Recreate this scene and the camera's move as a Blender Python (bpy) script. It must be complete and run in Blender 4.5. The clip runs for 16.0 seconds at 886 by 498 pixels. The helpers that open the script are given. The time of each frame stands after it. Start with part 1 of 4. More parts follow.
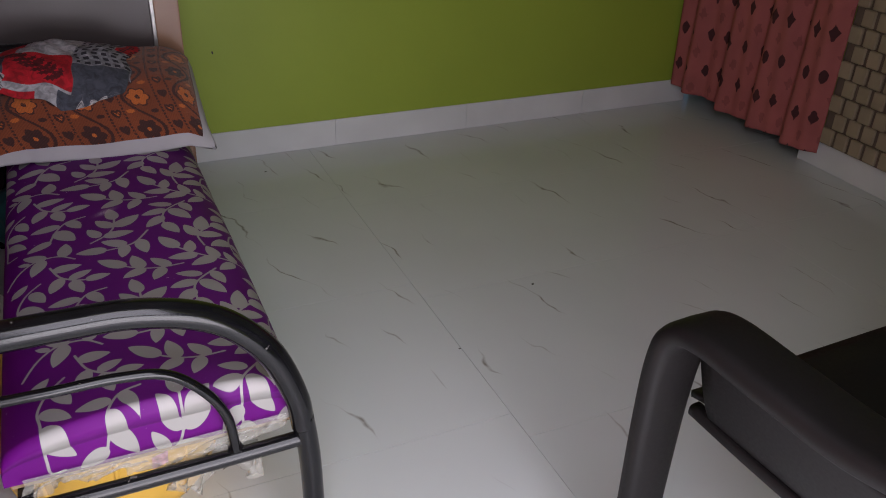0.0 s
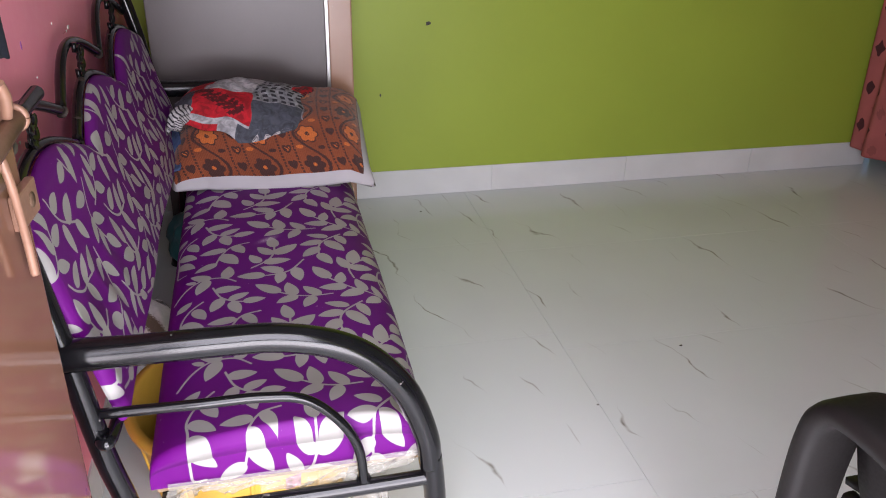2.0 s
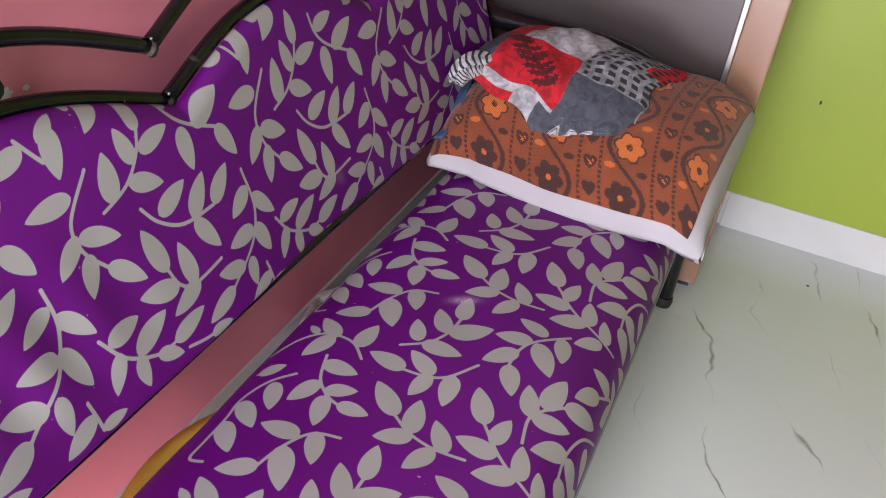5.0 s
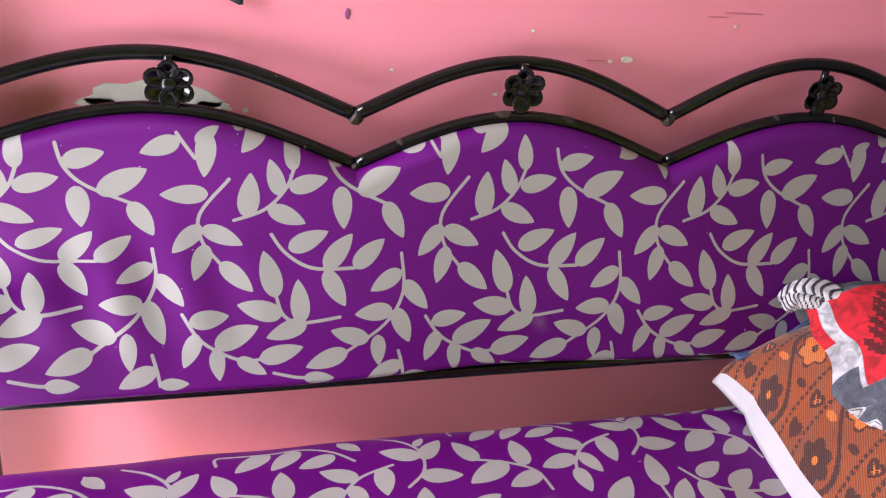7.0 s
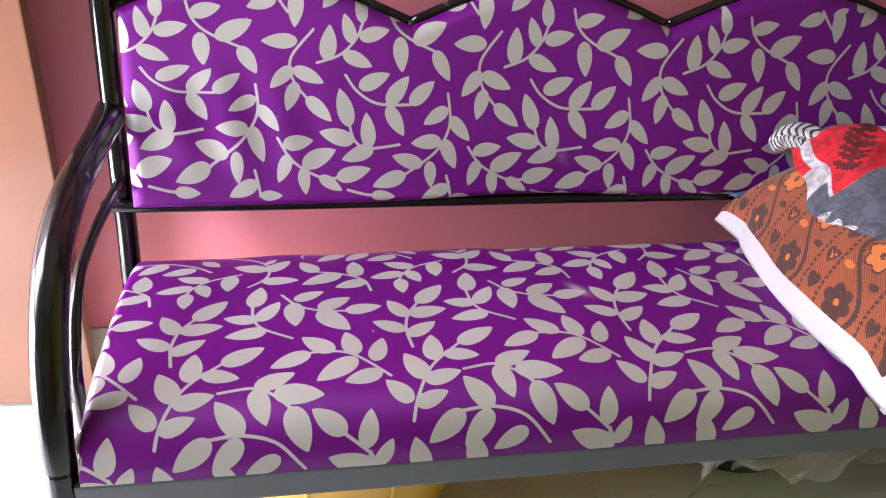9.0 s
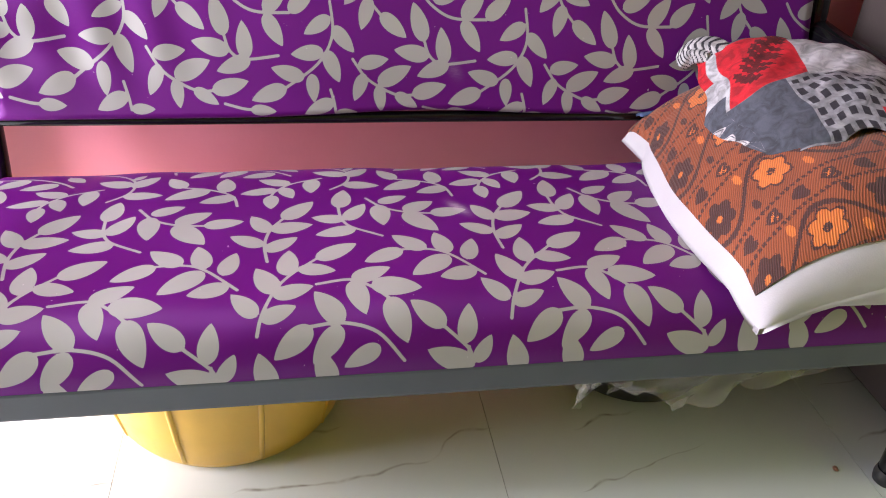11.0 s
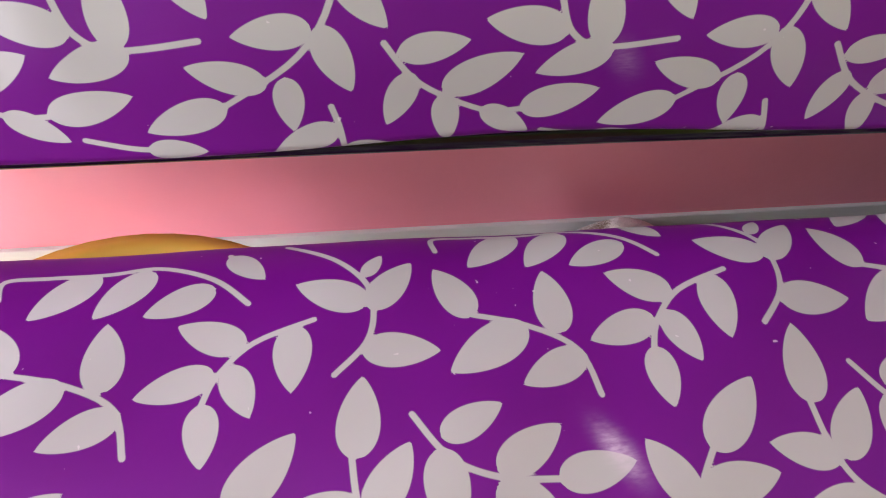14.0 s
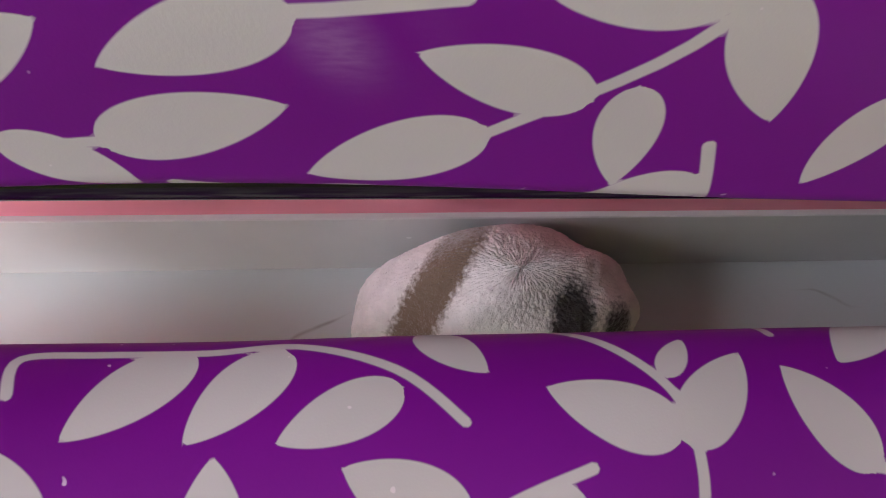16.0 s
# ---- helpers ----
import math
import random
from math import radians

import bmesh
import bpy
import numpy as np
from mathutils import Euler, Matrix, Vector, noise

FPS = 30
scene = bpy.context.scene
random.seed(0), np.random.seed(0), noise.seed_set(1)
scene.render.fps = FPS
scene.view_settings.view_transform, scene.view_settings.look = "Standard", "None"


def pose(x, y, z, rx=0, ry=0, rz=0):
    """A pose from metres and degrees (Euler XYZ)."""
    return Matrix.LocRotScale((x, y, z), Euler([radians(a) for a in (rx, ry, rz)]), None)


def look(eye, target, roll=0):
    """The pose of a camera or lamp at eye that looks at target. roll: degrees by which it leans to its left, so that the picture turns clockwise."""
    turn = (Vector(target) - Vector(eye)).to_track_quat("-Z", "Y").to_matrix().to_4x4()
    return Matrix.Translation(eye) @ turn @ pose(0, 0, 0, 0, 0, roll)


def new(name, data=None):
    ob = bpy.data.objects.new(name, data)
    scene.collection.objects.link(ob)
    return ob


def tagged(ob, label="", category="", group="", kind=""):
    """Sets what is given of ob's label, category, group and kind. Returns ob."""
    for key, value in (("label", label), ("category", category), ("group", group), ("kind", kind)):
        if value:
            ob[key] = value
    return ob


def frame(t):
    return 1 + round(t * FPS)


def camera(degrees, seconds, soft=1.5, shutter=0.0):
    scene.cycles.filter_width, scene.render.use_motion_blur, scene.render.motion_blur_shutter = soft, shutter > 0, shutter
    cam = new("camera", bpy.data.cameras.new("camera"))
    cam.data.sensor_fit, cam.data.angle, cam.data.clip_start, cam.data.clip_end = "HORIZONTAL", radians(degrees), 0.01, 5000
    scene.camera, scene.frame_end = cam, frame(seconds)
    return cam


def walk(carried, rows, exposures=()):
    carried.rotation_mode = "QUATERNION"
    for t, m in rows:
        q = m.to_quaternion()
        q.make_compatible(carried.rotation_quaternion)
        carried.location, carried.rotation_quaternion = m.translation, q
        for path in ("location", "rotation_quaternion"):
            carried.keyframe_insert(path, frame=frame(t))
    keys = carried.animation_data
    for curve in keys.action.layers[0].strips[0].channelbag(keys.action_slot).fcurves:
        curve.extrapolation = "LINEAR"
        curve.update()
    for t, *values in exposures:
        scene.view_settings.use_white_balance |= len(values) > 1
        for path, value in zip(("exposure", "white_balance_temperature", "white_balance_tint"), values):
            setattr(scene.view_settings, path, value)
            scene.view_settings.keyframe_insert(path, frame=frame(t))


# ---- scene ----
cam = camera(56.6, 16.0, soft=1.0)
PATH = [
    (0, (0.294, -1.447, 1.167), (1.04, 0.128, 0.186), 2.4),
    (0.5, (0.369, -1.413, 1.138), (0.99, 0.258, 0.231), 1.7),
    (1, (0.323, -1.42, 1.174), (0.894, 0.237, 0.21), 2.4),
    (1.5, (0.344, -1.442, 1.176), (0.837, 0.228, 0.192), 1.0),
    (2, (0.309, -1.453, 1.167), (0.719, 0.29, 0.275), 1.2),
    (2.5, (0.315, -1.439, 1.134), (0.624, 0.319, 0.231), 1.7),
    (3, (0.368, -1.37, 1.119), (0.677, 0.325, 0.103), 2.7),
    (3.2, (0.395, -1.308, 1.113), (0.698, 0.354, 0.044), 3.6),
    (5.3, (0.609, -0.545, 1.119), (-0.135, 0.9, -0.046), 6.7),
    (5.5, (0.611, -0.48, 1.122), (-0.236, 0.926, -0.022), 7.0),
    (6, (0.684, -0.309, 1.122), (-0.521, 0.867, 0.042), 7.5),
    (6.5, (0.804, -0.18, 1.128), (-0.734, 0.635, 0.143), 6.7),
    (7, (0.938, -0.154, 1.096), (-0.743, 0.347, 0.135), 6.2),
    (7.5, (1.066, -0.156, 1.103), (-0.631, 0.135, 0.084), 5.1),
    (8, (1.145, -0.132, 1.073), (-0.545, 0.081, 0.025), 3.6),
    (8.5, (1.242, -0.122, 1.013), (-0.467, 0.086, -0.006), 2.7),
    (9, (1.292, -0.171, 1.006), (-0.425, 0.152, 0.033), 3.3),
    (9.5, (1.312, -0.251, 0.958), (-0.367, 0.277, 0.007), 5.3),
    (10, (1.314, -0.198, 0.953), (-0.353, 0.313, -0.026), 4.9),
    (10.2, (1.309, -0.128, 0.955), (-0.376, 0.313, -0.029), 4.4),
    (12.3, (1.273, 0.058, 0.92), (-0.345, 0.277, -0.234), 2.3),
    (12.5, (1.186, 0.05, 0.931), (-0.396, 0.292, -0.268), 3.7),
    (13, (0.89, 0.026, 0.943), (-0.54, 0.334, -0.421), 6.2),
    (13.5, (0.624, 0.037, 0.902), (-0.61, 0.301, -0.65), 6.4),
    (14, (0.459, 0.057, 0.868), (-0.597, 0.294, -0.814), 7.4),
    (14.5, (0.354, 0.118, 0.813), (-0.56, 0.398, -0.944), 12.6),
    (15, (0.265, 0.216, 0.731), (-0.561, 0.526, -1.064), 18.2),
    (15.5, (0.237, 0.236, 0.718), (-0.541, 0.469, -1.11), 15.4),
    (16, (0.208, 0.252, 0.658), (-0.559, 0.461, -1.177), 13.3),
]
walk(cam, [(t, look(eye, target, roll)) for t, eye, target, roll in PATH],
     [(0, -1.25), (0.5, -0.56), (1.5, -0.28), (2.5, -0.14), (3.2, -0.22), (5.3, 0.52), (7, 1.02), (9, 1.02), (10.2, 0.98), (12.5, 0.98), (14, 1.2), (15, 1.2), (16, 1.2)])

# ---- light ----
world = bpy.data.worlds.new("sky")
scene.world = world
world.use_nodes = True
wn = world.node_tree.nodes
sky = wn.new("ShaderNodeTexSky")
sky.sky_type, sky.sun_disc = "NISHITA", False
sky.sun_elevation, sky.sun_rotation = radians(51), radians(266)
world.node_tree.links.new(sky.outputs[0], wn["Background"].inputs[0])
wn["Background"].inputs[1].default_value = 0.12
sun = new("sun", bpy.data.lights.new("sun", "SUN"))
sun.data.energy, sun.data.angle, sun.data.color = 3.5, radians(3), (1, 0.96, 0.9)
sun.matrix_world = look((-4, 0.3, 5), (0, 0, 0))


def area(name, eye, target, w, h, watts, color=(1, 1, 1)):
    lamp = new(name, bpy.data.lights.new(name, "AREA"))
    lamp.data.shape, lamp.data.size, lamp.data.size_y = "RECTANGLE", w, h
    lamp.data.energy, lamp.data.color = watts, color
    lamp.matrix_world = look(eye, target)
    return lamp


area("doorway_daylight", (0.43, -1.66, 1.45), (0.43, -0.5, 0.3), 0.86, 1.15, 42, (0.92, 0.885, 1.0))
area("sunlit_threshold", (0.43, -1.64, 0.40), (0.35, 0, 0.33), 0.86, 0.74, 38, (0.96, 0.905, 1.0))


# ---- materials ----
def mat(name, color, rough=0.5, metal=0.0, vary=0.12, scale=8.0, grain=120.0, bump=0.15, spec=0.5, dist=0.001):
    """Painted or plain surface: two scales of variation in value and roughness, and fine relief."""
    m = bpy.data.materials.new(name)
    m.use_nodes = True
    nt = m.node_tree
    n, link = nt.nodes, nt.links.new
    b = n["Principled BSDF"]
    b.inputs["Metallic"].default_value = metal
    b.inputs["Specular IOR Level"].default_value = spec
    pos = n.new("ShaderNodeNewGeometry")
    big, fine = n.new("ShaderNodeTexNoise"), n.new("ShaderNodeTexNoise")
    big.inputs["Scale"].default_value, big.inputs["Detail"].default_value = scale, 4
    fine.inputs["Scale"].default_value, fine.inputs["Detail"].default_value = grain, 3
    link(pos.outputs["Position"], big.inputs["Vector"]), link(pos.outputs["Position"], fine.inputs["Vector"])
    ramp = n.new("ShaderNodeMapRange")
    ramp.inputs["From Min"].default_value, ramp.inputs["From Max"].default_value = 0.3, 0.7
    ramp.inputs["To Min"].default_value, ramp.inputs["To Max"].default_value = 1 - vary, 1 + vary
    link(big.outputs["Fac"], ramp.inputs["Value"])
    mul = n.new("ShaderNodeVectorMath")
    mul.operation = "SCALE"
    mul.inputs[0].default_value = color
    link(ramp.outputs[0], mul.inputs["Scale"])
    link(mul.outputs[0], b.inputs["Base Color"])
    rr = n.new("ShaderNodeMapRange")
    rr.inputs["To Min"].default_value, rr.inputs["To Max"].default_value = rough * 0.8, min(1, rough * 1.2)
    link(fine.outputs["Fac"], rr.inputs["Value"]), link(rr.outputs[0], b.inputs["Roughness"])
    bp = n.new("ShaderNodeBump")
    bp.inputs["Strength"].default_value, bp.inputs["Distance"].default_value = bump, dist
    link(fine.outputs["Fac"], bp.inputs["Height"]), link(bp.outputs[0], b.inputs["Normal"])
    return m


def base(m):
    return m.node_tree.nodes["Principled BSDF"], m.node_tree.nodes, m.node_tree.links.new


PINK = mat("pink_wall_paint", (0.86, 0.28, 0.37), 0.40, 0, 0.06, 3, 46, 0.32, dist=0.0016)
GREEN = mat("green_wall_paint", (0.29, 0.375, 0.04), 0.5, 0, 0.05, 2.5, 60, 0.2)
WHITE = mat("white_paint", (0.75, 0.74, 0.70), 0.6, 0, 0.04, 3, 60, 0.2)
BLACK = mat("black_enamel", (0.005, 0.005, 0.006), 0.15, 0, 0.3, 25, 60, 0.02, spec=0.45)


def scuffed(m, at=0.735, colour=(0.16, 0.15, 0.14, 1)):
    """Small pale scuffs where a glossy coat has been knocked."""
    b, n, link = base(m)
    spot = n.new("ShaderNodeTexNoise")
    spot.inputs["Scale"].default_value, spot.inputs["Detail"].default_value = 55, 2
    link(n.new("ShaderNodeNewGeometry").outputs["Position"], spot.inputs["Vector"])
    cut = n.new("ShaderNodeMapRange")
    cut.inputs["From Min"].default_value, cut.inputs["From Max"].default_value = at, at + 0.03
    link(spot.outputs["Fac"], cut.inputs["Value"])
    mix = n.new("ShaderNodeMix"); mix.data_type = "RGBA"
    link(cut.outputs[0], mix.inputs["Factor"]), link(b.inputs["Base Color"].links[0].from_socket, mix.inputs["A"])
    mix.inputs["B"].default_value = colour
    link(mix.outputs["Result"], b.inputs["Base Color"])


scuffed(BLACK)
CHIPPED = mat("rusty_weld", (0.04, 0.028, 0.023), 0.7, 0.2, 0.5, 90, 300, 0.6)
GREYBAR = mat("grey_enamel", (0.055, 0.065, 0.075), 0.38, 0, 0.1, 12, 200, 0.06)
SKIRT = mat("white_skirting_tile", (0.63, 0.635, 0.63), 0.25, 0, 0.06, 5, 40, 0.03)
LAMINATE = mat("grey_laminate", (0.070, 0.056, 0.054), 0.33, 0, 0.08, 4, 140, 0.2)
STRIP = mat("aluminium_strip", (0.45, 0.44, 0.43), 0.35, 0.8, 0.1, 30, 200, 0.1)
BEIGE = mat("brown_gloss_laminate", (0.30, 0.17, 0.11), 0.25, 0, 0.1, 6, 90, 0.05)
DOORBROWN = mat("brown_plastic_door", (0.19, 0.092, 0.06), 0.09, 0, 0.08, 5, 70, 0.06)
BRASS = mat("painted_bolt", (0.24, 0.13, 0.085), 0.4, 0.1, 0.1, 40, 200, 0.1)
LINEN = mat("white_cotton", (0.44, 0.42, 0.44), 0.85, 0, 0.05, 12, 500, 0.25)
YELLOW = mat("yellow_plastic", (0.66, 0.40, 0.06), 0.35, 0, 0.08, 10, 120, 0.05)
RUBBER = mat("black_rubber", (0.015, 0.015, 0.015), 0.55, 0, 0.2, 20, 150, 0.2)
TEAL = mat("teal_plastic", (0.04, 0.16, 0.17), 0.4, 0, 0.15, 10, 120, 0.1)
# near-black cloth; the same colour paints shade on the walls behind the curtain
DARKCLOTH_AND_SHADE = mat("dark_cloth_and_passage_shade", (0.015, 0.018, 0.03), 0.9, 0, 0.2, 20, 300, 0.3)
CHAIR = mat("dark_brown_moulded_plastic", (0.007, 0.006, 0.006), 0.5, 0, 0.12, 6, 200, 0.05, spec=0.25)
WEAVE = mat("cream_woven_board", (0.28, 0.22, 0.145), 0.7, 0, 0.12, 12, 200, 0.2)
PLY = mat("plywood", (0.35, 0.24, 0.14), 0.7, 0, 0.15, 10, 200, 0.2)


def floor_material():
    m = mat("veined_floor_tile", (0.645, 0.68, 0.68), 0.16, 0, 0.04, 1.6, 30, 0.01)
    b, n, link = base(m)
    pos = n.new("ShaderNodeNewGeometry")
    mp = n.new("ShaderNodeMapping")
    mp.vector_type = "TEXTURE"
    mp.inputs["Rotation"].default_value = (0, 0, radians(-71))
    link(pos.outputs["Position"], mp.inputs["Vector"])
    xyz = n.new("ShaderNodeSeparateXYZ")
    link(mp.outputs[0], xyz.inputs[0])

    def math_node(op, a, b=0.0, c=0.0):
        q = n.new("ShaderNodeMath")
        q.operation = op
        for k, value in enumerate((a, b, c)):
            if isinstance(value, float):
                q.inputs[k].default_value = value
            else:
                link(value, q.inputs[k])
        return q.outputs[0]

    def noise_of(vector, size, detail):
        q = n.new("ShaderNodeTexNoise")
        q.inputs["Scale"].default_value, q.inputs["Detail"].default_value = size, detail
        link(vector, q.inputs["Vector"])
        return q.outputs["Fac"]

    # long thin strokes in wandering parallel rows, broken at random
    lane = math_node("MULTIPLY_ADD", noise_of(pos.outputs["Position"], 3.0, 3.5), 2.0, math_node("MULTIPLY", xyz.outputs["Y"], 7.5))
    row = math_node("FLOOR", lane)
    off = math_node("ABSOLUTE", math_node("SUBTRACT", math_node("FRACT", lane), 0.5))
    where = n.new("ShaderNodeCombineXYZ")
    link(math_node("MULTIPLY", xyz.outputs["X"], 5.6), where.inputs[0]), link(math_node("MULTIPLY", row, 5.37), where.inputs[1])
    ms = n.new("ShaderNodeMapRange"); ms.inputs["From Min"].default_value, ms.inputs["From Max"].default_value = 0.5, 0.68
    link(noise_of(where.outputs[0], 1.0, 1.0), ms.inputs["Value"])
    wide = math_node("MULTIPLY_ADD", ms.outputs[0], 0.037, 0.004)
    line = math_node("SUBTRACT", 1.0, math_node("MINIMUM", math_node("DIVIDE", off, wide), 1.0))
    mu = n.new("ShaderNodeMath"); mu.operation = "MULTIPLY"
    link(line, mu.inputs[0]), link(math_node("MULTIPLY", ms.outputs[0], math_node("MULTIPLY_ADD", noise_of(pos.outputs["Position"], 34.0, 2.0), 2.6, -0.45)), mu.inputs[1])
    mix = n.new("ShaderNodeMix"); mix.data_type = "RGBA"
    old = b.inputs["Base Color"].links[0].from_socket
    link(mu.outputs[0], mix.inputs["Factor"]), link(old, mix.inputs["A"])
    mu.use_clamp = True
    mix.inputs["B"].default_value = (0.265, 0.25, 0.225, 1)
    link(mix.outputs["Result"], b.inputs["Base Color"])
    return m


TILE = floor_material()
GROUT = mat("tile_grout", (0.47, 0.47, 0.44), 0.8, 0, 0.1, 20, 200, 0.2)


def printed_fabric():
    """Purple satin cover with silver-grey leaf print, driven by the mesh's 'leaf' distance (metres, positive inside)."""
    m = mat("purple_leaf_print_fabric", (0.104, 0.0025, 0.142), 0.38, 0, 0.10, 5, 900, 0.05, spec=0.28)
    b, n, link = base(m)
    at = n.new("ShaderNodeAttribute"); at.attribute_name = "leaf"
    edge = n.new("ShaderNodeMapRange")
    edge.inputs["From Min"].default_value, edge.inputs["From Max"].default_value = -0.0004, 0.0004
    link(at.outputs["Fac"], edge.inputs["Value"])
    mix = n.new("ShaderNodeMix"); mix.data_type = "RGBA"
    link(edge.outputs[0], mix.inputs["Factor"])
    link(b.inputs["Base Color"].links[0].from_socket, mix.inputs["A"])
    mix.inputs["B"].default_value = (0.39, 0.385, 0.362, 1)
    link(mix.outputs["Result"], b.inputs["Base Color"])
    sc = n.new("ShaderNodeAttribute"); sc.attribute_name = "scuff"
    nz = n.new("ShaderNodeTexNoise"); nz.inputs["Scale"].default_value = 160
    smear = n.new("ShaderNodeMath"); smear.operation = "MULTIPLY"
    link(sc.outputs["Fac"], smear.inputs[0]), link(nz.outputs["Fac"], smear.inputs[1])
    pale = n.new("ShaderNodeMix"); pale.data_type = "RGBA"
    link(smear.outputs[0], pale.inputs["Factor"]), link(mix.outputs["Result"], pale.inputs["A"])
    pale.inputs["B"].default_value = (0.6, 0.5, 0.58, 1)
    speck = n.new("ShaderNodeTexNoise"); speck.inputs["Scale"].default_value, speck.inputs["Detail"].default_value = 150, 1
    link(n.new("ShaderNodeNewGeometry").outputs["Position"], speck.inputs["Vector"])
    few = n.new("ShaderNodeMapRange"); few.inputs["From Min"].default_value, few.inputs["From Max"].default_value, few.inputs["To Max"].default_value = 0.79, 0.82, 0.45
    link(speck.outputs["Fac"], few.inputs["Value"])
    lint = n.new("ShaderNodeMix"); lint.data_type = "RGBA"
    link(few.outputs[0], lint.inputs["Factor"]), link(pale.outputs["Result"], lint.inputs["A"])
    lint.inputs["B"].default_value = (0.7, 0.62, 0.66, 1)
    link(lint.outputs["Result"], b.inputs["Base Color"])
    gloss = n.new("ShaderNodeMapRange"); gloss.inputs["To Min"].default_value, gloss.inputs["To Max"].default_value = 0.52, 0.54
    link(edge.outputs[0], gloss.inputs["Value"]), link(gloss.outputs[0], b.inputs["Roughness"])
    met = n.new("ShaderNodeMath"); met.operation = "MULTIPLY"; met.inputs[1].default_value = 0.2
    link(edge.outputs[0], met.inputs[0]), link(met.outputs[0], b.inputs["Metallic"])
    b.inputs["Specular IOR Level"].default_value, b.inputs["Anisotropic"].default_value = 0.4, 0.75
    b.inputs["Specular Tint"].default_value = (0.85, 0.42, 1.0, 1)
    # damask: the ground's floats lie across the roll and the leaves' floats along it
    weave = n.new("ShaderNodeMix"); weave.data_type = "VECTOR"
    weave.inputs["A"].default_value, weave.inputs["B"].default_value = (0, 1, 0), (1, 0, 0)
    link(edge.outputs[0], weave.inputs["Factor"]), link(weave.outputs["Result"], b.inputs["Tangent"])
    return m


PRINT = printed_fabric()


# ---- mesh helpers ----
def part(name, bm, material, parent=None, label=""):
    me = bpy.data.meshes.new(name)
    bm.to_mesh(me)
    bm.free()
    me.materials.append(material)
    ob = new(name, me)
    if parent is not None:
        ob.parent = parent
    return tagged(ob, label)


def thing(name, label, category, at=(0, 0, 0), group="", kind=""):
    ob = new(name)
    ob.location = at
    ob.empty_display_size = 0.05
    return tagged(ob, label, category, group, kind)


def box_bm(lo, hi, bevel=0.0, seg=2):
    bm = bmesh.new()
    bmesh.ops.create_cube(bm, size=1)
    for v in bm.verts:
        v.co = Vector([(lo[i] + hi[i]) / 2 + v.co[i] * (hi[i] - lo[i]) for i in range(3)])
    if bevel:
        bmesh.ops.bevel(bm, geom=list(bm.edges), offset=bevel, segments=seg, profile=0.7, affect="EDGES")
    return bm


def smooth_path(points, steps=10, closed=False):
    """Catmull-Rom curve through the points."""
    p = [Vector(q) for q in points]
    out = []
    n = len(p)
    for i in range(n - 1):
        a, b, c, d = p[max(i - 1, 0)], p[i], p[i + 1], p[min(i + 2, n - 1)]
        for k in range(steps):
            t = k / steps
            out.append(0.5 * ((2 * b) + (c - a) * t + (2 * a - 5 * b + 4 * c - d) * t * t + (3 * b - a - 3 * c + d) * t ** 3))
    out.append(p[-1])
    return out


def tube_bm(path, radius, sides=14, cap=True, bm=None, squash=1.0):
    bm = bm or bmesh.new()
    rings = []
    up = Vector((0.31, 0.17, 0.93))
    for i, p in enumerate(path):
        d = (path[min(i + 1, len(path) - 1)] - path[max(i - 1, 0)]).normalized()
        a = (up - d * up.dot(d)).normalized()
        up = a
        b = d.cross(a)
        r = radius(i / (len(path) - 1)) if callable(radius) else radius
        rings.append([bm.verts.new(p + a * math.cos(k * math.tau / sides) * r + b * math.sin(k * math.tau / sides) * r * squash) for k in range(sides)])
    for q, w in zip(rings, rings[1:]):
        for k in range(sides):
            f = bm.faces.new((q[k], q[(k + 1) % sides], w[(k + 1) % sides], w[k]))
            f.smooth = True
    if cap:
        bm.faces.new(rings[0][::-1]), bm.faces.new(rings[-1])
    return bm


def lathe_bm(profile, sides=40, bm=None):
    bm = bm or bmesh.new()
    rings = [[bm.verts.new((r * math.cos(k * math.tau / sides), r * math.sin(k * math.tau / sides), z)) for k in range(sides)] for r, z in profile]
    for q, w in zip(rings, rings[1:]):
        for k in range(sides):
            bm.faces.new((q[k], q[(k + 1) % sides], w[(k + 1) % sides], w[k])).smooth = True
    return bm


def sheet(name, grid, material, parent=None, label="", attrs=None, thick=0.0, flip=False):
    """A smooth mesh from an (n, m, 3) array of places, with float attributes on its points."""
    n, m = grid.shape[:2]
    idx = np.arange(n * m).reshape(n, m)
    quads = np.stack([idx[:-1, :-1], idx[1:, :-1], idx[1:, 1:], idx[:-1, 1:]], -1).reshape(-1, 4)
    if flip:
        quads = quads[:, ::-1]
    me = bpy.data.meshes.new(name)
    me.from_pydata(grid.reshape(-1, 3).tolist(), [], quads.tolist())
    for key, values in (attrs or {}).items():
        me.attributes.new(key, "FLOAT", "POINT").data.foreach_set("value", np.ascontiguousarray(values, dtype=np.float32).ravel())
    me.shade_smooth()
    me.materials.append(material)
    ob = new(name, me)
    if parent is not None:
        ob.parent = parent
    if thick:
        s = ob.modifiers.new("thickness", "SOLIDIFY")
        s.thickness, s.offset = thick, -1
    return tagged(ob, label)


# ---- the room ----
FAR, NEAR, LEFT, RIGHT, TOP = 1.278, -1.5, -0.055, 2.72, 2.7


def wall(name, lo, hi, material, label):
    return tagged(part(name, box_bm(lo, hi), material), label, "wall", kind="structure")


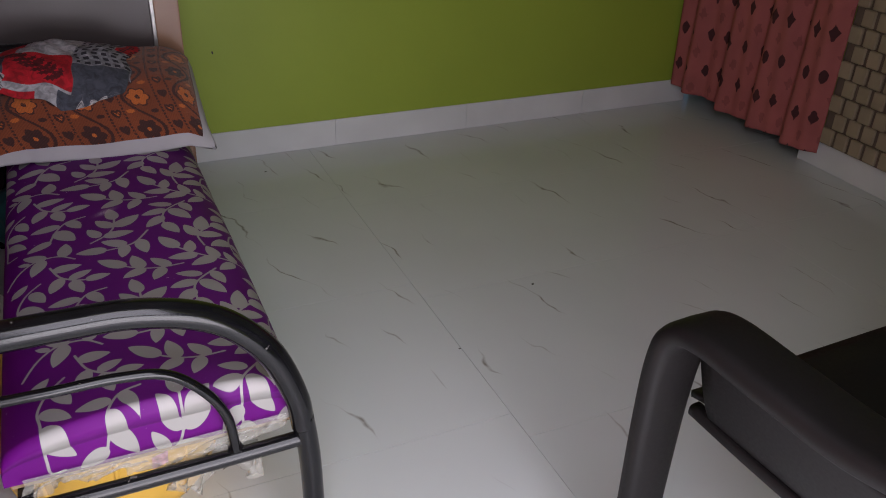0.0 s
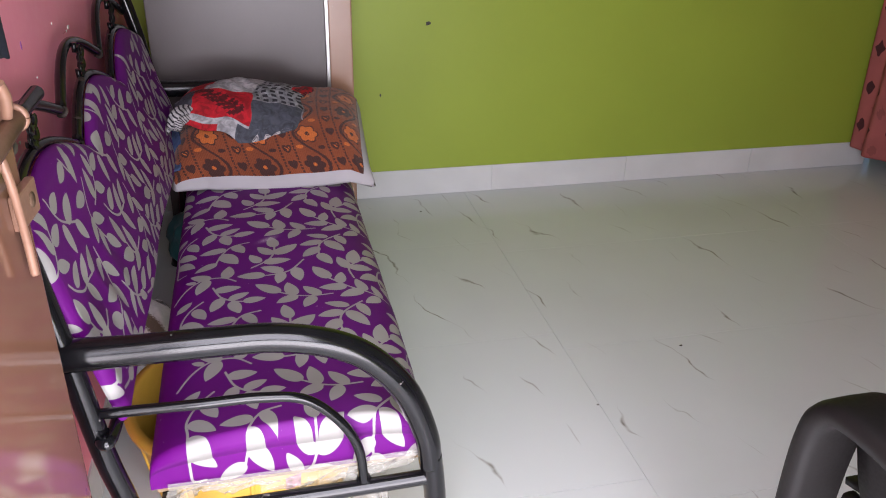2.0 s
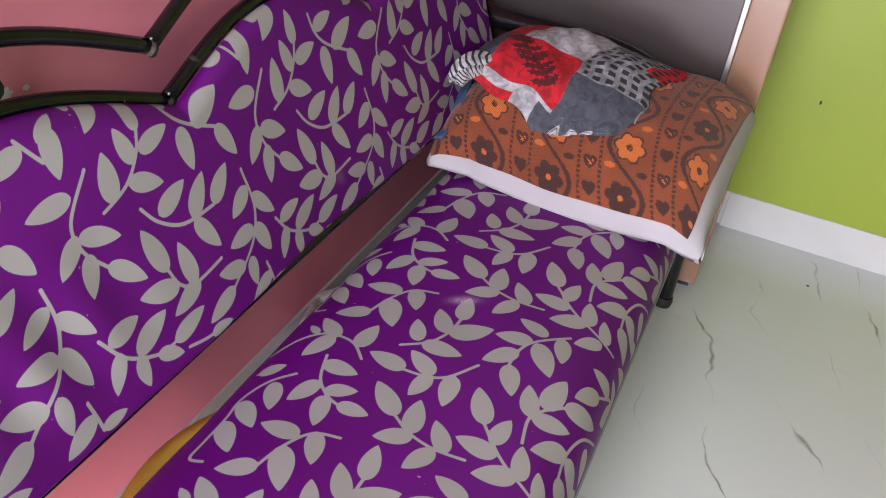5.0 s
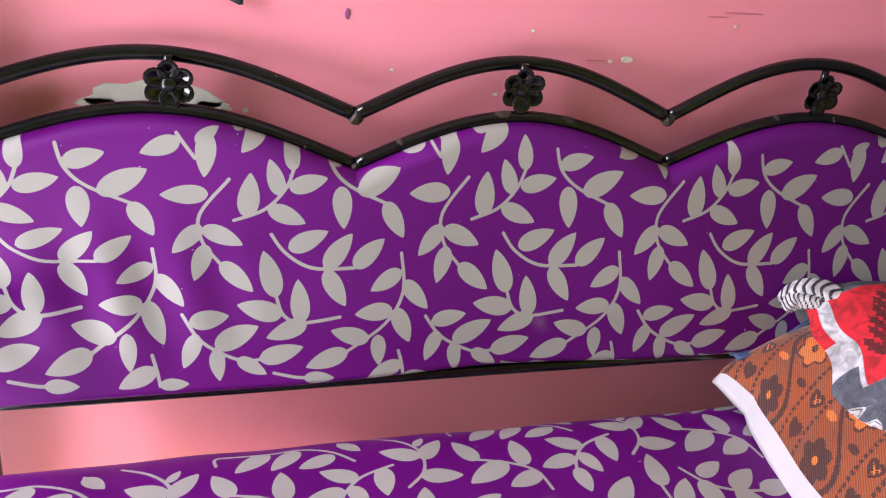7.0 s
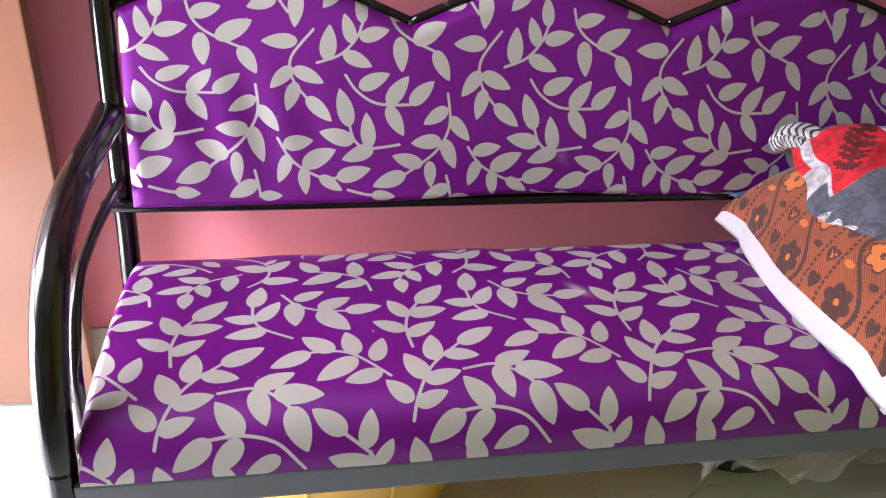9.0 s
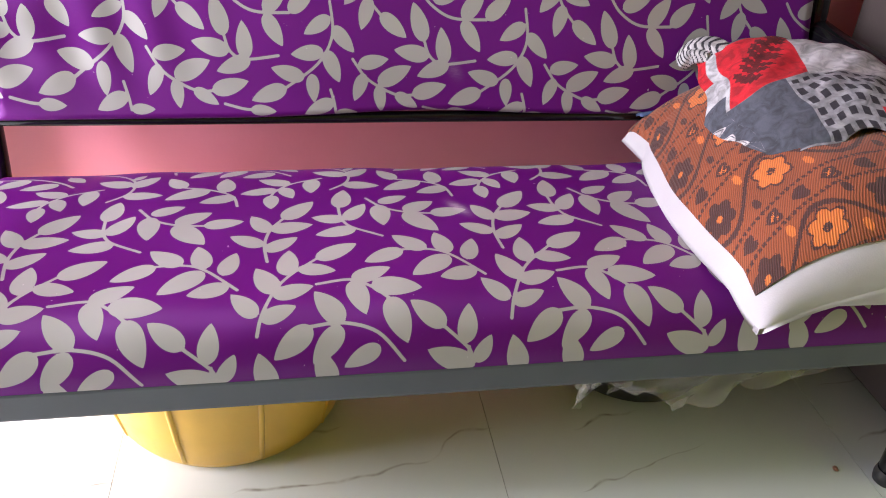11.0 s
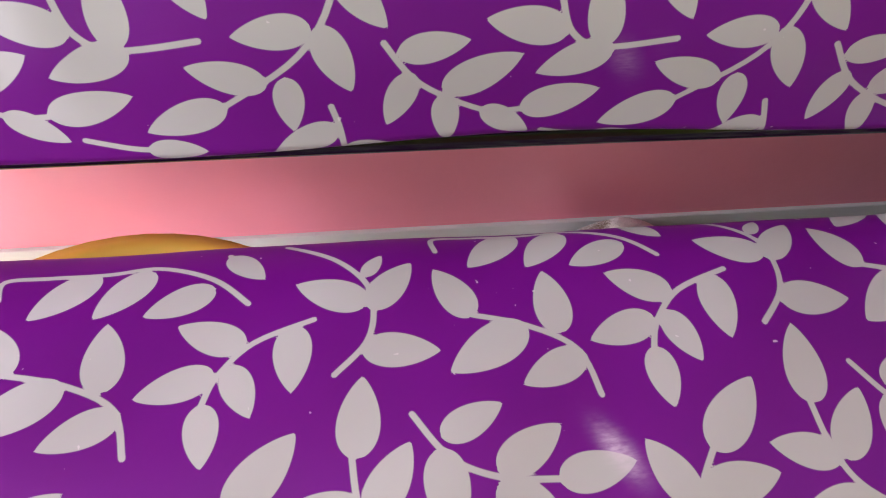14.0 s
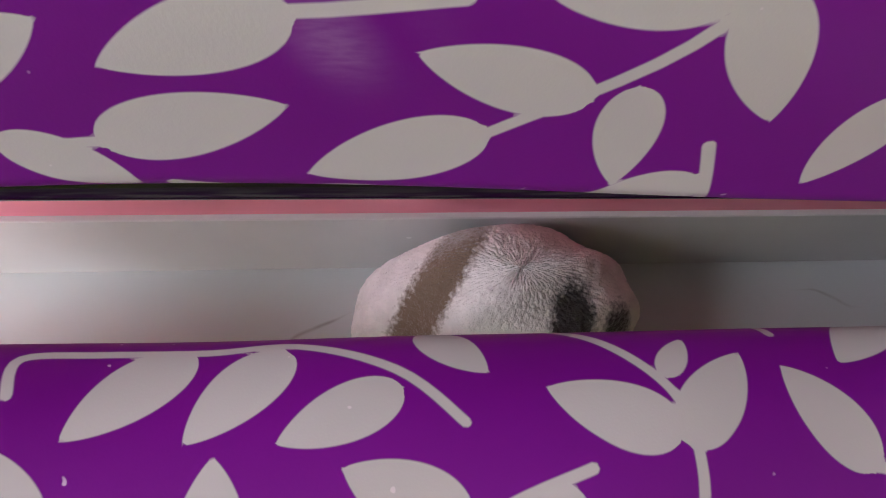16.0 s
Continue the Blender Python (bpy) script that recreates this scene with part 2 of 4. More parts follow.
wall("wall_pink", (LEFT - 0.12, NEAR - 0.12, 0.1), (LEFT, FAR + 0.12, TOP), PINK, "glossy pink painted plaster wall, chipped and scuffed")
wall("wall_green", (LEFT, FAR, 0.1), (RIGHT + 0.12, FAR + 0.12, TOP), GREEN, "lime green painted plaster wall above white skirting")
wall("wall_entrance_side", (0.92, NEAR - 0.12, 0), (RIGHT + 0.12, NEAR, TOP), GREEN, "plain green wall beside the entrance doorway")
wall("wall_entrance_head", (LEFT, NEAR - 0.12, 2.08), (0.92, NEAR, TOP), GREEN, "plain green wall over the entrance doorway")
wall("wall_curtain_near", (RIGHT, NEAR, 0.1), (RIGHT + 0.12, 0.6, TOP), GREEN, "green wall beside the curtained opening")
wall("wall_curtain_head", (RIGHT, 0.6, 2.05), (RIGHT + 0.12, FAR, TOP), GREEN, "green wall above the curtained opening")
# added walls that keep sky out; their near-black colour stands in for shade
wall("passage_block_near", (RIGHT + 0.12, 0.3, 0), (RIGHT + 0.5, 0.4, TOP), DARKCLOTH_AND_SHADE, "side wall added behind the curtain to block the sky, shade put in its near-black colour")
wall("passage_block_far", (RIGHT + 0.12, FAR + 0.002, 0), (RIGHT + 0.5, FAR + 0.1, TOP), DARKCLOTH_AND_SHADE, "side wall added behind the curtain to block the sky, shade put in its near-black colour")
wall("passage_shade_back", (RIGHT + 0.5, 0.4, 0), (RIGHT + 0.55, FAR + 0.1, TOP), DARKCLOTH_AND_SHADE, "back wall added behind the curtain, passage shade put in its near-black colour")
tagged(part("ceiling", box_bm((LEFT - 0.12, NEAR - 0.12, TOP), (RIGHT + 0.6, FAR + 0.12, TOP + 0.1)), mat("ceiling_paint", (0.5, 0.5, 0.485), 0.8)), "plain white ceiling", "ceiling", kind="structure")
tagged(part("ground", box_bm((-60, -60, -0.3), (60, 60, -0.06)), mat("outdoor_ground", (0.5, 0.48, 0.44), 0.9)), "bare outdoor ground beyond the doorway", "ground", kind="structure")
floor = tagged(part("floor", box_bm((LEFT - 0.12, NEAR - 0.12, -0.06), (RIGHT + 0.6, FAR + 0.12, -0.003)), GROUT), "white veined vitrified tile floor, glossy", "floor", kind="structure")

# ---- the sofa ----
SLOPE = 0.257
SEAT_PROFILE = [(0.105, 0.285), (0.106, 0.315), (0.113, 0.333), (0.135, 0.347), (0.165, 0.356), (0.2, 0.362), (0.25, 0.368), (0.3, 0.371),
                (0.36, 0.371), (0.42, 0.3695), (0.47, 0.365), (0.505, 0.355), (0.53, 0.335), (0.543, 0.305), (0.545, 0.28)]
POST_L, POST_R = -0.458, 0.872
REPEAT, SKEW = 0.3035, 0.028  # the print repeats slightly askew


def back_x(z):
    return 0.029 + (0.678 - z) * SLOPE


class Print:
    """The leaf print of the cloth in cloth coordinates (millimetres), repeating along the roll."""

    def __init__(self, skew, plump):
        self.leaves, self.stems, self.skew, self.plump = [], [], skew, plump

    def sprig(self, stem, leaves):
        def flat(x, y):
            return x / 1000, y / 1000 + float(self.skew(x / 1000, y / 1000))
        self.stems.append([Vector((*flat(x, y), 0)) for x, y in stem])
        self.leaves += [[*flat(a, b), *flat(c, d)] for a, b, c, d in leaves]

    def field(self, u, v):
        best = np.full(u.shape, -1.0)
        v = v + self.skew(u, v)

        def rel(u0):
            return (u - u0 + REPEAT / 2) % REPEAT - REPEAT / 2
        for ax, ay, bx, by in self.leaves:
            dx, dy = bx - ax, by - ay
            size = math.hypot(dx, dy)
            dx, dy = dx / size, dy / size
            mx = (ax + bx) / 2
            px, py = rel(mx) + (mx - ax), v - ay
            a = np.clip((px * dx + py * dy) / size, -0.2, 1.2)
            side = px * -dy + py * dx
            inside = np.clip(a, 0, 1)
            w = size * self.plump * inside ** 0.52 * (1 - inside) ** 0.84
            best = np.maximum(best, np.minimum(w - np.abs(side), size * np.minimum(a, 1 - a) + 0.0005))
        for stem in self.stems:
            path = smooth_path(stem, 6)
            for p, q in zip(path, path[1:]):
                d = q - p
                if d.length < 1e-6:
                    continue
                mx = (p.x + q.x) / 2
                px, py = rel(mx) + (mx - p.x), v - p.y
                t = np.clip((px * d.x + py * d.y) / d.length_squared, 0, 1)
                best = np.maximum(best, 0.0021 - np.hypot(px - t * d.x, py - t * d.y))
        return best


def seat_skew(u, v):
    """The seat's cloth is pulled more askew towards its back and its near end."""
    return np.clip(0.115 - 0.15 * v, 0.045, 0.09) * np.minimum(u - 0.05, 0) + np.interp(v, [0.1, 0.2, 0.3, 0.55], [0.08, 0.04, 0.02, 0.015]) * np.maximum(u - 0.05, 0)


B = Print(lambda u, v: SKEW * u, 0.57)
S = Print(seat_skew, 0.62)
B.sprig([(141, 679), (108, 635), (111, 597), (131, 569)], [(117, 661, 63, 661), (109, 619, 77, 582), (111, 616, 158, 593), (116, 592, 102, 547), (132, 569, 171, 536)])
B.sprig([(147, 626), (182, 639), (206, 663), (217, 687)], [(162, 630, 166, 686), (187, 641, 233, 620), (201, 657, 188, 701), (212, 665, 260, 676), (217, 687, 214, 731)])
B.sprig([(259, 713), (267, 686), (290, 664), (335, 642)], [(265, 692, 310, 703), (277, 665, 282, 611), (300, 656, 354, 684), (335, 643, 360, 597)])
B.sprig([(191, 607), (209, 583), (243, 564), (296, 562)], [(213, 588, 262, 609), (259, 563, 293, 605), (296, 563, 335, 597), (259, 560, 286, 516)])
B.sprig([(358, 578), (361, 531), (338, 491), (290, 456)], [(358, 556, 318, 533), (362, 543, 394, 507), (347, 508, 298, 505), (351, 510, 371, 463), (317, 470, 268, 486), (329, 476, 332, 433), (290, 456, 238, 437)])
B.sprig([(199, 531), (208, 509), (230, 498), (279, 503)], [(199, 531, 182, 586), (206, 510, 152, 519), (231, 499, 225, 551), (237, 498, 188, 480)])
B.sprig([(88, 506), (112, 475), (154, 452), (181, 451)], [(97, 498, 143, 506), (106, 484, 90, 443), (127, 469, 178, 495), (128, 466, 132, 425), (154, 453, 189, 431), (181, 451, 234, 466)])
B.sprig([(357, 452), (362, 434), (365, 414)], [(361, 435, 317, 414), (365, 415, 399, 415)])
B.sprig([(198, 432), (223, 425), (236, 423)], [(236, 423, 274, 420)])
B.sprig([(118, 732), (118, 733)], [(118, 733, 113, 682), (190, 745, 156, 709)])
B.sprig([(-219, 741), (-209, 726), (-200, 713)], [(-216, 733, -260, 719), (-199, 732, -172, 745), (-156, 743, -127, 753)])
S.sprig([(323, 408), (363, 403), (385, 414), (408, 437)], [(366, 403, 415, 384), (366, 406, 380, 457), (389, 414, 450, 425), (409, 437, 428, 495)])
S.sprig([(424, 518), (393, 480), (352, 465), (314, 467)], [(352, 465, 320, 420), (315, 467, 271, 505), (350, 469, 316, 513), (395, 497, 352, 521)])
S.sprig([(506, 520), (502, 505), (473, 477)], [(474, 476, 434, 443), (498, 498, 505, 449), (512, 526, 530, 489), (510, 531, 452, 505)])
S.sprig([(-210, 234), (-189, 263), (-159, 276), (-123, 278)], [(-193, 250, -151, 229), (-194, 257, -191, 311), (-160, 273, -115, 244), (-123, 278, -72, 269), (-160, 278, -119, 324)])
S.sprig([(-40, 365), (-44, 326), (-37, 291), (-21, 264)], [(-21, 265, 20, 218), (-40, 297, -63, 256), (-37, 291, 18, 280), (-46, 329, -88, 307), (-43, 341, -2, 310)])
S.sprig([(54, 237), (57, 269), (70, 294), (108, 319)], [(56, 238, 64, 182), (61, 273, 17, 262), (63, 275, 91, 230), (74, 300, 21, 307)])
S.sprig([(-173, 368), (-140, 369), (-113, 381), (-74, 418)], [(-173, 368, -223, 392), (-143, 369, -183, 335), (-115, 378, -126, 329), (-114, 385, -166, 421), (-92, 391, -78, 345), (-84, 411, -132, 425)])
S.sprig([(-51, 483), (-43, 452), (-19, 404), (21, 364)], [(21, 365, 73, 335), (-16, 395, -13, 341), (-2, 383, 44, 391), (-30, 427, -53, 378), (-32, 431, 16, 417), (-51, 459, -81, 425), (-46, 464, -5, 447)])
S.sprig([(292, 92), (267, 67), (228, 51), (194, 54), (152, 54), (124, 56), (124, 75)], [(188, 55, 146, 94), (225, 55, 189, 97), (269, 76, 222, 98)])
S.sprig([(349, 163), (371, 137), (378, 108), (374, 81), (351, 53), (318, 31)], [(374, 100, 325, 78), (375, 105, 408, 63), (373, 75, 387, 53), (368, 142, 421, 147)])
S.sprig([(277, 40), (278, 42)], [(277, 42, 303, 70)])
S.sprig([(144, 139), (178, 150), (211, 172), (220, 208)], [(143, 140, 120, 95), (179, 150, 122, 184), (202, 159, 200, 102), (216, 176, 169, 197)])
S.sprig([(337, 112), (297, 128), (274, 153), (265, 175)], [(291, 131, 246, 108), (272, 151, 222, 166), (281, 146, 295, 190), (323, 116, 321, 174), (265, 175, 266, 222)])
S.sprig([(199, 508), (199, 521)], [(-38, 556, -50, 503), (33, 552, 20, 500)])


sofa = thing("sofa", "black tubular steel sofa with purple leaf-print cushions against the pink wall", "sofa")


def tube(name, points, r, parent=sofa, label="", material=BLACK, steps=10, sides=14):
    return part(name, tube_bm(smooth_path(points, steps), r, sides), material, parent, label)


def rail_z(y, low, amp, humps=(1.0, 1.0, 1.0)):
    """Height of the wavy top rails: three humps that meet in two sharp valleys."""
    if y < 0:
        a = (y - POST_L) / -POST_L
        start = low + 0.014
    elif y < 0.426:
        a, start = y / 0.426, low
    else:
        a, start = 1 - (y - 0.426) / (POST_R - 0.426), low + 0.004
    w = max(0.0, math.sin(math.pi * a)) ** 1.05
    amp *= humps[0] if y < 0 else humps[1] if y < 0.426 else humps[2]
    floor_z = low + (start - low) * (1 - a) if (y < 0 or y > 0.426) else low
    return floor_z + amp * w


for name, low, amp, lean, humps in (("top_rail", 0.745, 0.072, -0.016, (0.82, 0.9, 0.98)), ("middle_rail", 0.685, 0.058, 0.0, (1.0, 1.0, 1.0))):
    for y0, y1 in ((POST_L, 0.0), (0.0, 0.426), (0.426, POST_R)):
        pts = [Vector((lean - SLOPE * (rail_z(y0 + (y1 - y0) * k / 26, low, amp, humps) - low), y0 + (y1 - y0) * k / 26,
                       rail_z(y0 + (y1 - y0) * k / 26, low, amp, humps))) for k in range(27)]
        part(name, tube_bm(pts, 0.0090), BLACK, sofa)
    for y in (0.0, 0.426):
        bm = bmesh.new()
        bmesh.ops.create_icosphere(bm, subdivisions=2, radius=0.0104)
        for v in bm.verts:
            v.co = v.co * random.uniform(0.8, 1.15) + Vector((lean + 0.001, y, low - 0.002))
        part("weld", bm, CHIPPED, sofa, "rusty weld bead where the paint has chipped")

for y in (POST_L, POST_R):
    tube("back_post", [(-0.012, y, 0.798), (0.010, y, 0.70), (0.026, y, 0.60), (0.040, y, 0.504), (0.057, y, 0.369), (0.077, y, 0.261), (0.072, y, 0.17), (0.03, y, 0.0)], 0.0165, steps=6)
    bm = lathe_bm([(0.0, 0.003), (0.012, 0.0035), (0.0158, 0.002), (0.0162, -0.002)], 18)
    bmesh.ops.translate(bm, verts=bm.verts, vec=(-0.012, y, 0.7985))
    part("post_cap", bm, STRIP, sofa, "bare metal cap of the back post")
    s = -1 if y < 0 else 1
    o = y + s * 0.004
    dz = 0.0 if y < 0 else -0.010
    tube("front_leg", [(0.529, o, 0.30), (0.538, o, 0.2), (0.541, o, 0.012)], 0.0178)
    arm = smooth_path([(0.028, o, 0.549 + dz), (0.121, o, 0.547 + dz), (0.231, o, 0.547 + dz), (0.307, o, 0.544 + dz), (0.383, o, 0.525 + dz), (0.439, o, 0.491 + dz), (0.489, o, 0.428 + dz * 0.6), (0.521, o, 0.342), (0.529, o, 0.28)], 10)
    part("armrest", tube_bm(arm, lambda t: 0.0212 + 0.003 * max(0.0, 1 - t / 0.12) - 0.003 * max(0.0, (t - 0.75) / 0.25)), BLACK, sofa)
    tube("inner_armrest", [(0.052, y, 0.447), (0.185, o, 0.447), (0.278, o, 0.446), (0.342, o, 0.433), (0.39, o, 0.386), (0.416, o, 0.331), (0.423, o, 0.262)], 0.0078)
    for px, pz in ((0.052, 0.447), (0.423, 0.264), (0.036, 0.549 + dz), (0.09, 0.249), (0.524, 0.256)):
        bm = bmesh.new()
        bmesh.ops.create_icosphere(bm, subdivisions=2, radius=0.0125)
        for v in bm.verts:
            v.co = Vector((v.co.x, v.co.y * 0.9, v.co.z)) * random.uniform(0.85, 1.12) + Vector((px, o - s * 0.003, pz))
        part("weld", bm, BLACK, sofa, "black painted weld bead")
    tube("side_bar", [(0.082, y, 0.248), (0.251, o, 0.251), (0.423, o, 0.253), (0.53, o, 0.256)], 0.0128)
    bm = lathe_bm([(0.0, 0.0), (0.0195, 0.0), (0.021, 0.012), (0.019, 0.024)], 16)
    bmesh.ops.translate(bm, verts=bm.verts, vec=(0.541, o, 0.0))
    part("rubber_foot", bm, RUBBER, sofa)
rail_x = back_x(0.406) - 0.024
tube("bottom_rail", [(0.052, POST_L, 0.411), (rail_x, POST_L + 0.035, 0.411), (rail_x, 0.2, 0.409), (rail_x, POST_R - 0.035, 0.407), (0.052, POST_R, 0.407)], 0.0095)
part("front_rail", box_bm((0.522, POST_L + 0.01, 0.243), (0.546, POST_R - 0.01, 0.283), 0.004), GREYBAR, sofa, "flat grey painted steel rail under the seat")
part("rear_rail", box_bm((0.118, POST_L + 0.01, 0.235), (0.14, POST_R - 0.01, 0.267), 0.004), BLACK, sofa)
part("seat_board", box_bm((0.112, POST_L + 0.03, 0.268), (0.522, POST_R - 0.03, 0.284)), PLY, sofa)


for y0, y1 in ((0.168, 0.205), (0.262, 0.292), (0.05, 0.062), (0.585, 0.6)):
    pts = [Vector((-SLOPE * (rail_z(y0 + (y1 - y0) * k / 6, 0.685, 0.058) - 0.685) + 0.0008, y0 + (y1 - y0) * k / 6, rail_z(y0 + (y1 - y0) * k / 6, 0.685, 0.058) + 0.0022)) for k in range(7)]
    part("worn_patch", tube_bm(pts, lambda t: 0.0073 - 0.0025 * abs(2 * t - 1) ** 3 + 0.0004 * math.sin(31 * t)), CHIPPED, sofa, "bare rusty metal where enamel has worn off")


def flower(y):
    """Pressed steel flower with five petals between the wavy rails."""
    bm = bmesh.new()
    c = Vector((-0.02, y, 0.780))
    for k in range(6):
        a = math.pi / 2 + k * math.tau / 6
        ring = []
        for q in range(3):
            for w in range(12):
                t = w * math.tau / 12
                rr = (0.06, 0.6, 1.0)[q]
                py, pz = 0.0165 + 0.0135 * math.cos(t) * rr, 0.0125 * math.sin(t) * rr
                ring.append(bm.verts.new(c + Vector((0.003 + 0.0052 * rr * rr + 0.0025 * math.cos(t) * rr + 0.0009 * (k % 2), py * math.cos(a) - pz * math.sin(a), py * math.sin(a) + pz * math.cos(a)))))
        bm.faces.new(ring[:12]).smooth = True
        for q in range(2):
            for w in range(12):
                bm.faces.new((ring[q * 12 + w], ring[q * 12 + (w + 1) % 12], ring[q * 12 + 12 + (w + 1) % 12], ring[q * 12 + 12 + w])).smooth = True
    hub = bmesh.ops.create_uvsphere(bm, u_segments=12, v_segments=8, radius=0.009)["verts"]
    for v in hub:
        v.co = Vector((v.co.x * 0.5, v.co.y, v.co.z)) + c + Vector((0.007, 0, 0))
    for dz in (-0.034, 0.03):
        tube_bm([c + Vector((0, 0, dz * 0.5)), c + Vector((0.001, 0, dz * 1.1))], 0.005, 8, bm=bm)
    ob = part("flower_ornament", bm, BLACK, sofa, "black pressed-metal flower")
    sol = ob.modifiers.new("thickness", "SOLIDIFY")
    sol.thickness = 0.0012


for y in (-0.215, 0.212, 0.656):
    flower(y)


def resample(profile, n):
    p = np.array(profile)
    s = np.concatenate([[0], np.cumsum(np.hypot(*np.diff(p, axis=0).T))])
    q = np.linspace(0, s[-1], n)
    return q, np.interp(q, s, p[:, 0]), np.interp(q, s, p[:, 1])


def smooth_profile(profile, n):
    return resample([(q.x, q.y) for q in smooth_path([(a, b, 0) for a, b in profile], 8)], n)


# seat cushion: the profile drawn along the sofa, closed down at both ends
cs, cx, cz = smooth_profile(SEAT_PROFILE, 300)
yy = np.concatenate([np.full(22, -0.4395), np.linspace(-0.4395, 0.8495, 760), np.full(10, 0.8495)])
hh = np.concatenate([np.linspace(0, 0.6, 22), np.ones(760), np.linspace(0.6, 0, 10)])
edge = np.minimum(yy + 0.4395, 0.8495 - yy)
hh[22:-10] = 0.6 + 0.4 * np.sqrt(np.clip(1 - (1 - np.clip(edge[22:-10] / np.where(yy[22:-10] < 0, 0.015, 0.034), 0, 1)) ** 2, 0, 1))
hh[:22], hh[-10:] = np.linspace(0, 0.6, 22), np.linspace(0.6, 0, 10)
X = np.broadcast_to(cx, (len(yy), len(cx))).copy()
Y = np.broadcast_to(yy[:, None], X.shape).copy()
Z = 0.284 + (cz[None, :] - 0.284) * hh[:, None]
along = np.concatenate([-0.4395 - np.linspace(0.05, 0.0005, 22), yy[22:-10], 0.8495 + np.linspace(0.0005, 0.05, 10)])
U = np.broadcast_to(along[:, None], X.shape)
V = np.broadcast_to(cs[None, :], X.shape)
wob = 0.0012 * np.sin(9 * Y + 14 * X) + 0.0010 * np.sin(23 * Y - 6 * X + 1.0) + 0.0007 * np.sin(41 * Y + 30 * X)
Z = Z + wob * np.clip(hh[:, None], 0, 1)
sheet("seat_cushion", np.stack([X, Y, Z], -1), PRINT, sofa, "long purple seat cushion printed with silver-grey leaves", {"leaf": S.field(U, V), "scuff": np.exp(-(((X - 0.305) / 0.016) ** 2 + ((Y - 0.222 - 0.4 * (X - 0.305)) / 0.008) ** 2))}, flip=False)

# back cushion, tucked behind the wavy rail
ys = np.linspace(-0.438, 0.852, 760)
vs = np.linspace(0, 1, 220)
top = np.array([rail_z(y, 0.685, 0.058) for y in ys]) - 0.002
Yb = np.broadcast_to(ys[:, None], (760, 220)).copy()
low_edge = 0.414 + 0.009 * np.exp(-((ys[:, None] - 0.2) / 0.17) ** 2)
Zb = low_edge + (top[:, None] - low_edge) * vs[None, :]
de = np.minimum(np.minimum(Yb + 0.438, 0.852 - Yb), np.minimum((Zb - low_edge) * 1.6, (top[:, None] - Zb)))
soft = np.sqrt(np.clip(1 - (1 - np.clip(de / 0.022, 0, 1)) ** 2, 0, 1))
fold = 0.0026 * np.exp(-((Yb + 0.27) / 0.13) ** 2) * np.sin((Yb + 0.25 * Zb) * 75) * np.exp(-((Zb - 0.55) / 0.07) ** 2)
Xb = 0.029 + (0.678 - Zb) * SLOPE - 0.016 * (1 - soft) + fold * soft + (0.0015 * np.sin(13 * Yb + 2) + 0.006 * np.exp(-((Zb - 0.505) / 0.05) ** 2)) * soft
pull = 0.016 * np.clip((-0.1 - Yb) / 0.2, 0, 1) * np.exp(-((Zb - 0.54) / 0.07) ** 2) - 0.009 * np.clip((0.1 - Yb) / 0.3, 0, 1) * np.clip((Zb - 0.6) / 0.08, 0, 1)
sheet("back_cushion", np.stack([Xb, Yb, Zb], -1), PRINT, sofa, "purple leaf-print back cushion with a wavy top", {"leaf": B.field(Yb - 0.010 * np.clip((Zb - 0.456) / 0.22, 0, 1) * np.clip((0.1 - Yb) / 0.2, 0, 1), Zb - pull), "scuff": 0.22 * np.exp(-(((Yb - 0.25) / 0.016) ** 2 + ((Zb - 0.49) / 0.013) ** 2)) * (0.5 + 0.5 * np.sin(160 * Yb + 90 * Zb))}, thick=0.02, flip=False)


# ---- on the sofa ----
PILLOW_LINE = [(0.550, 0.374), (0.556, 0.400), (0.567, 0.424), (0.590, 0.454), (0.620, 0.483), (0.662, 0.508), (0.74, 0.524), (0.82, 0.529), (0.865, 0.526), (0.892, 0.508), (0.902, 0.475)]


def pillow_shape(a, s, inset=0.0, lift=0.0):
    """A plump pillow: a across the seat from -1 to 1, s along its upper line from front to back, 0 to 1."""
    q = smooth_path([(y, z, 0) for y, z in PILLOW_LINE], 8)
    y = np.interp(s, np.linspace(0, 1, len(q)), [v.x for v in q])
    top = np.interp(s, np.linspace(0, 1, len(q)), [v.y for v in q])
    low = 0.372 + 0.09 * (y - 0.54) / 0.36
    bulge = np.clip(1 - np.abs(a) ** 5, 0, 1) ** 0.5
    x = 0.339 + (0.256 - inset) * a * (1 - 0.02 * np.sin(np.pi * s)) + 0.004 * np.sin(7 * s + 2)
    y = y - 0.004 * np.sin(6 * a + 1) - 0.012 * np.abs(a) ** 6 * (0.5 - s)
    z = np.minimum(low, top) + (top - np.minimum(low, top)) * bulge + lift
    y = y - 0.030 * np.clip(1 - np.abs((a - 0.15) / 0.85) ** 4, 0, 1) * np.clip(1 - 1.6 * s, 0, 1) ** 1.5
    x = 0.339 + (x - 0.339) * (1 - 0.045 * np.clip(1 - 4 * s, 0, 1) ** 2)
    droop = 0.022 * np.clip((a - 0.75) / 0.25, 0, 1) * np.clip(1 - 1.4 * s, 0, 1)
    return x, y, z - droop + 0.0012 * np.sin(46 * x + 17 * y) * bulge


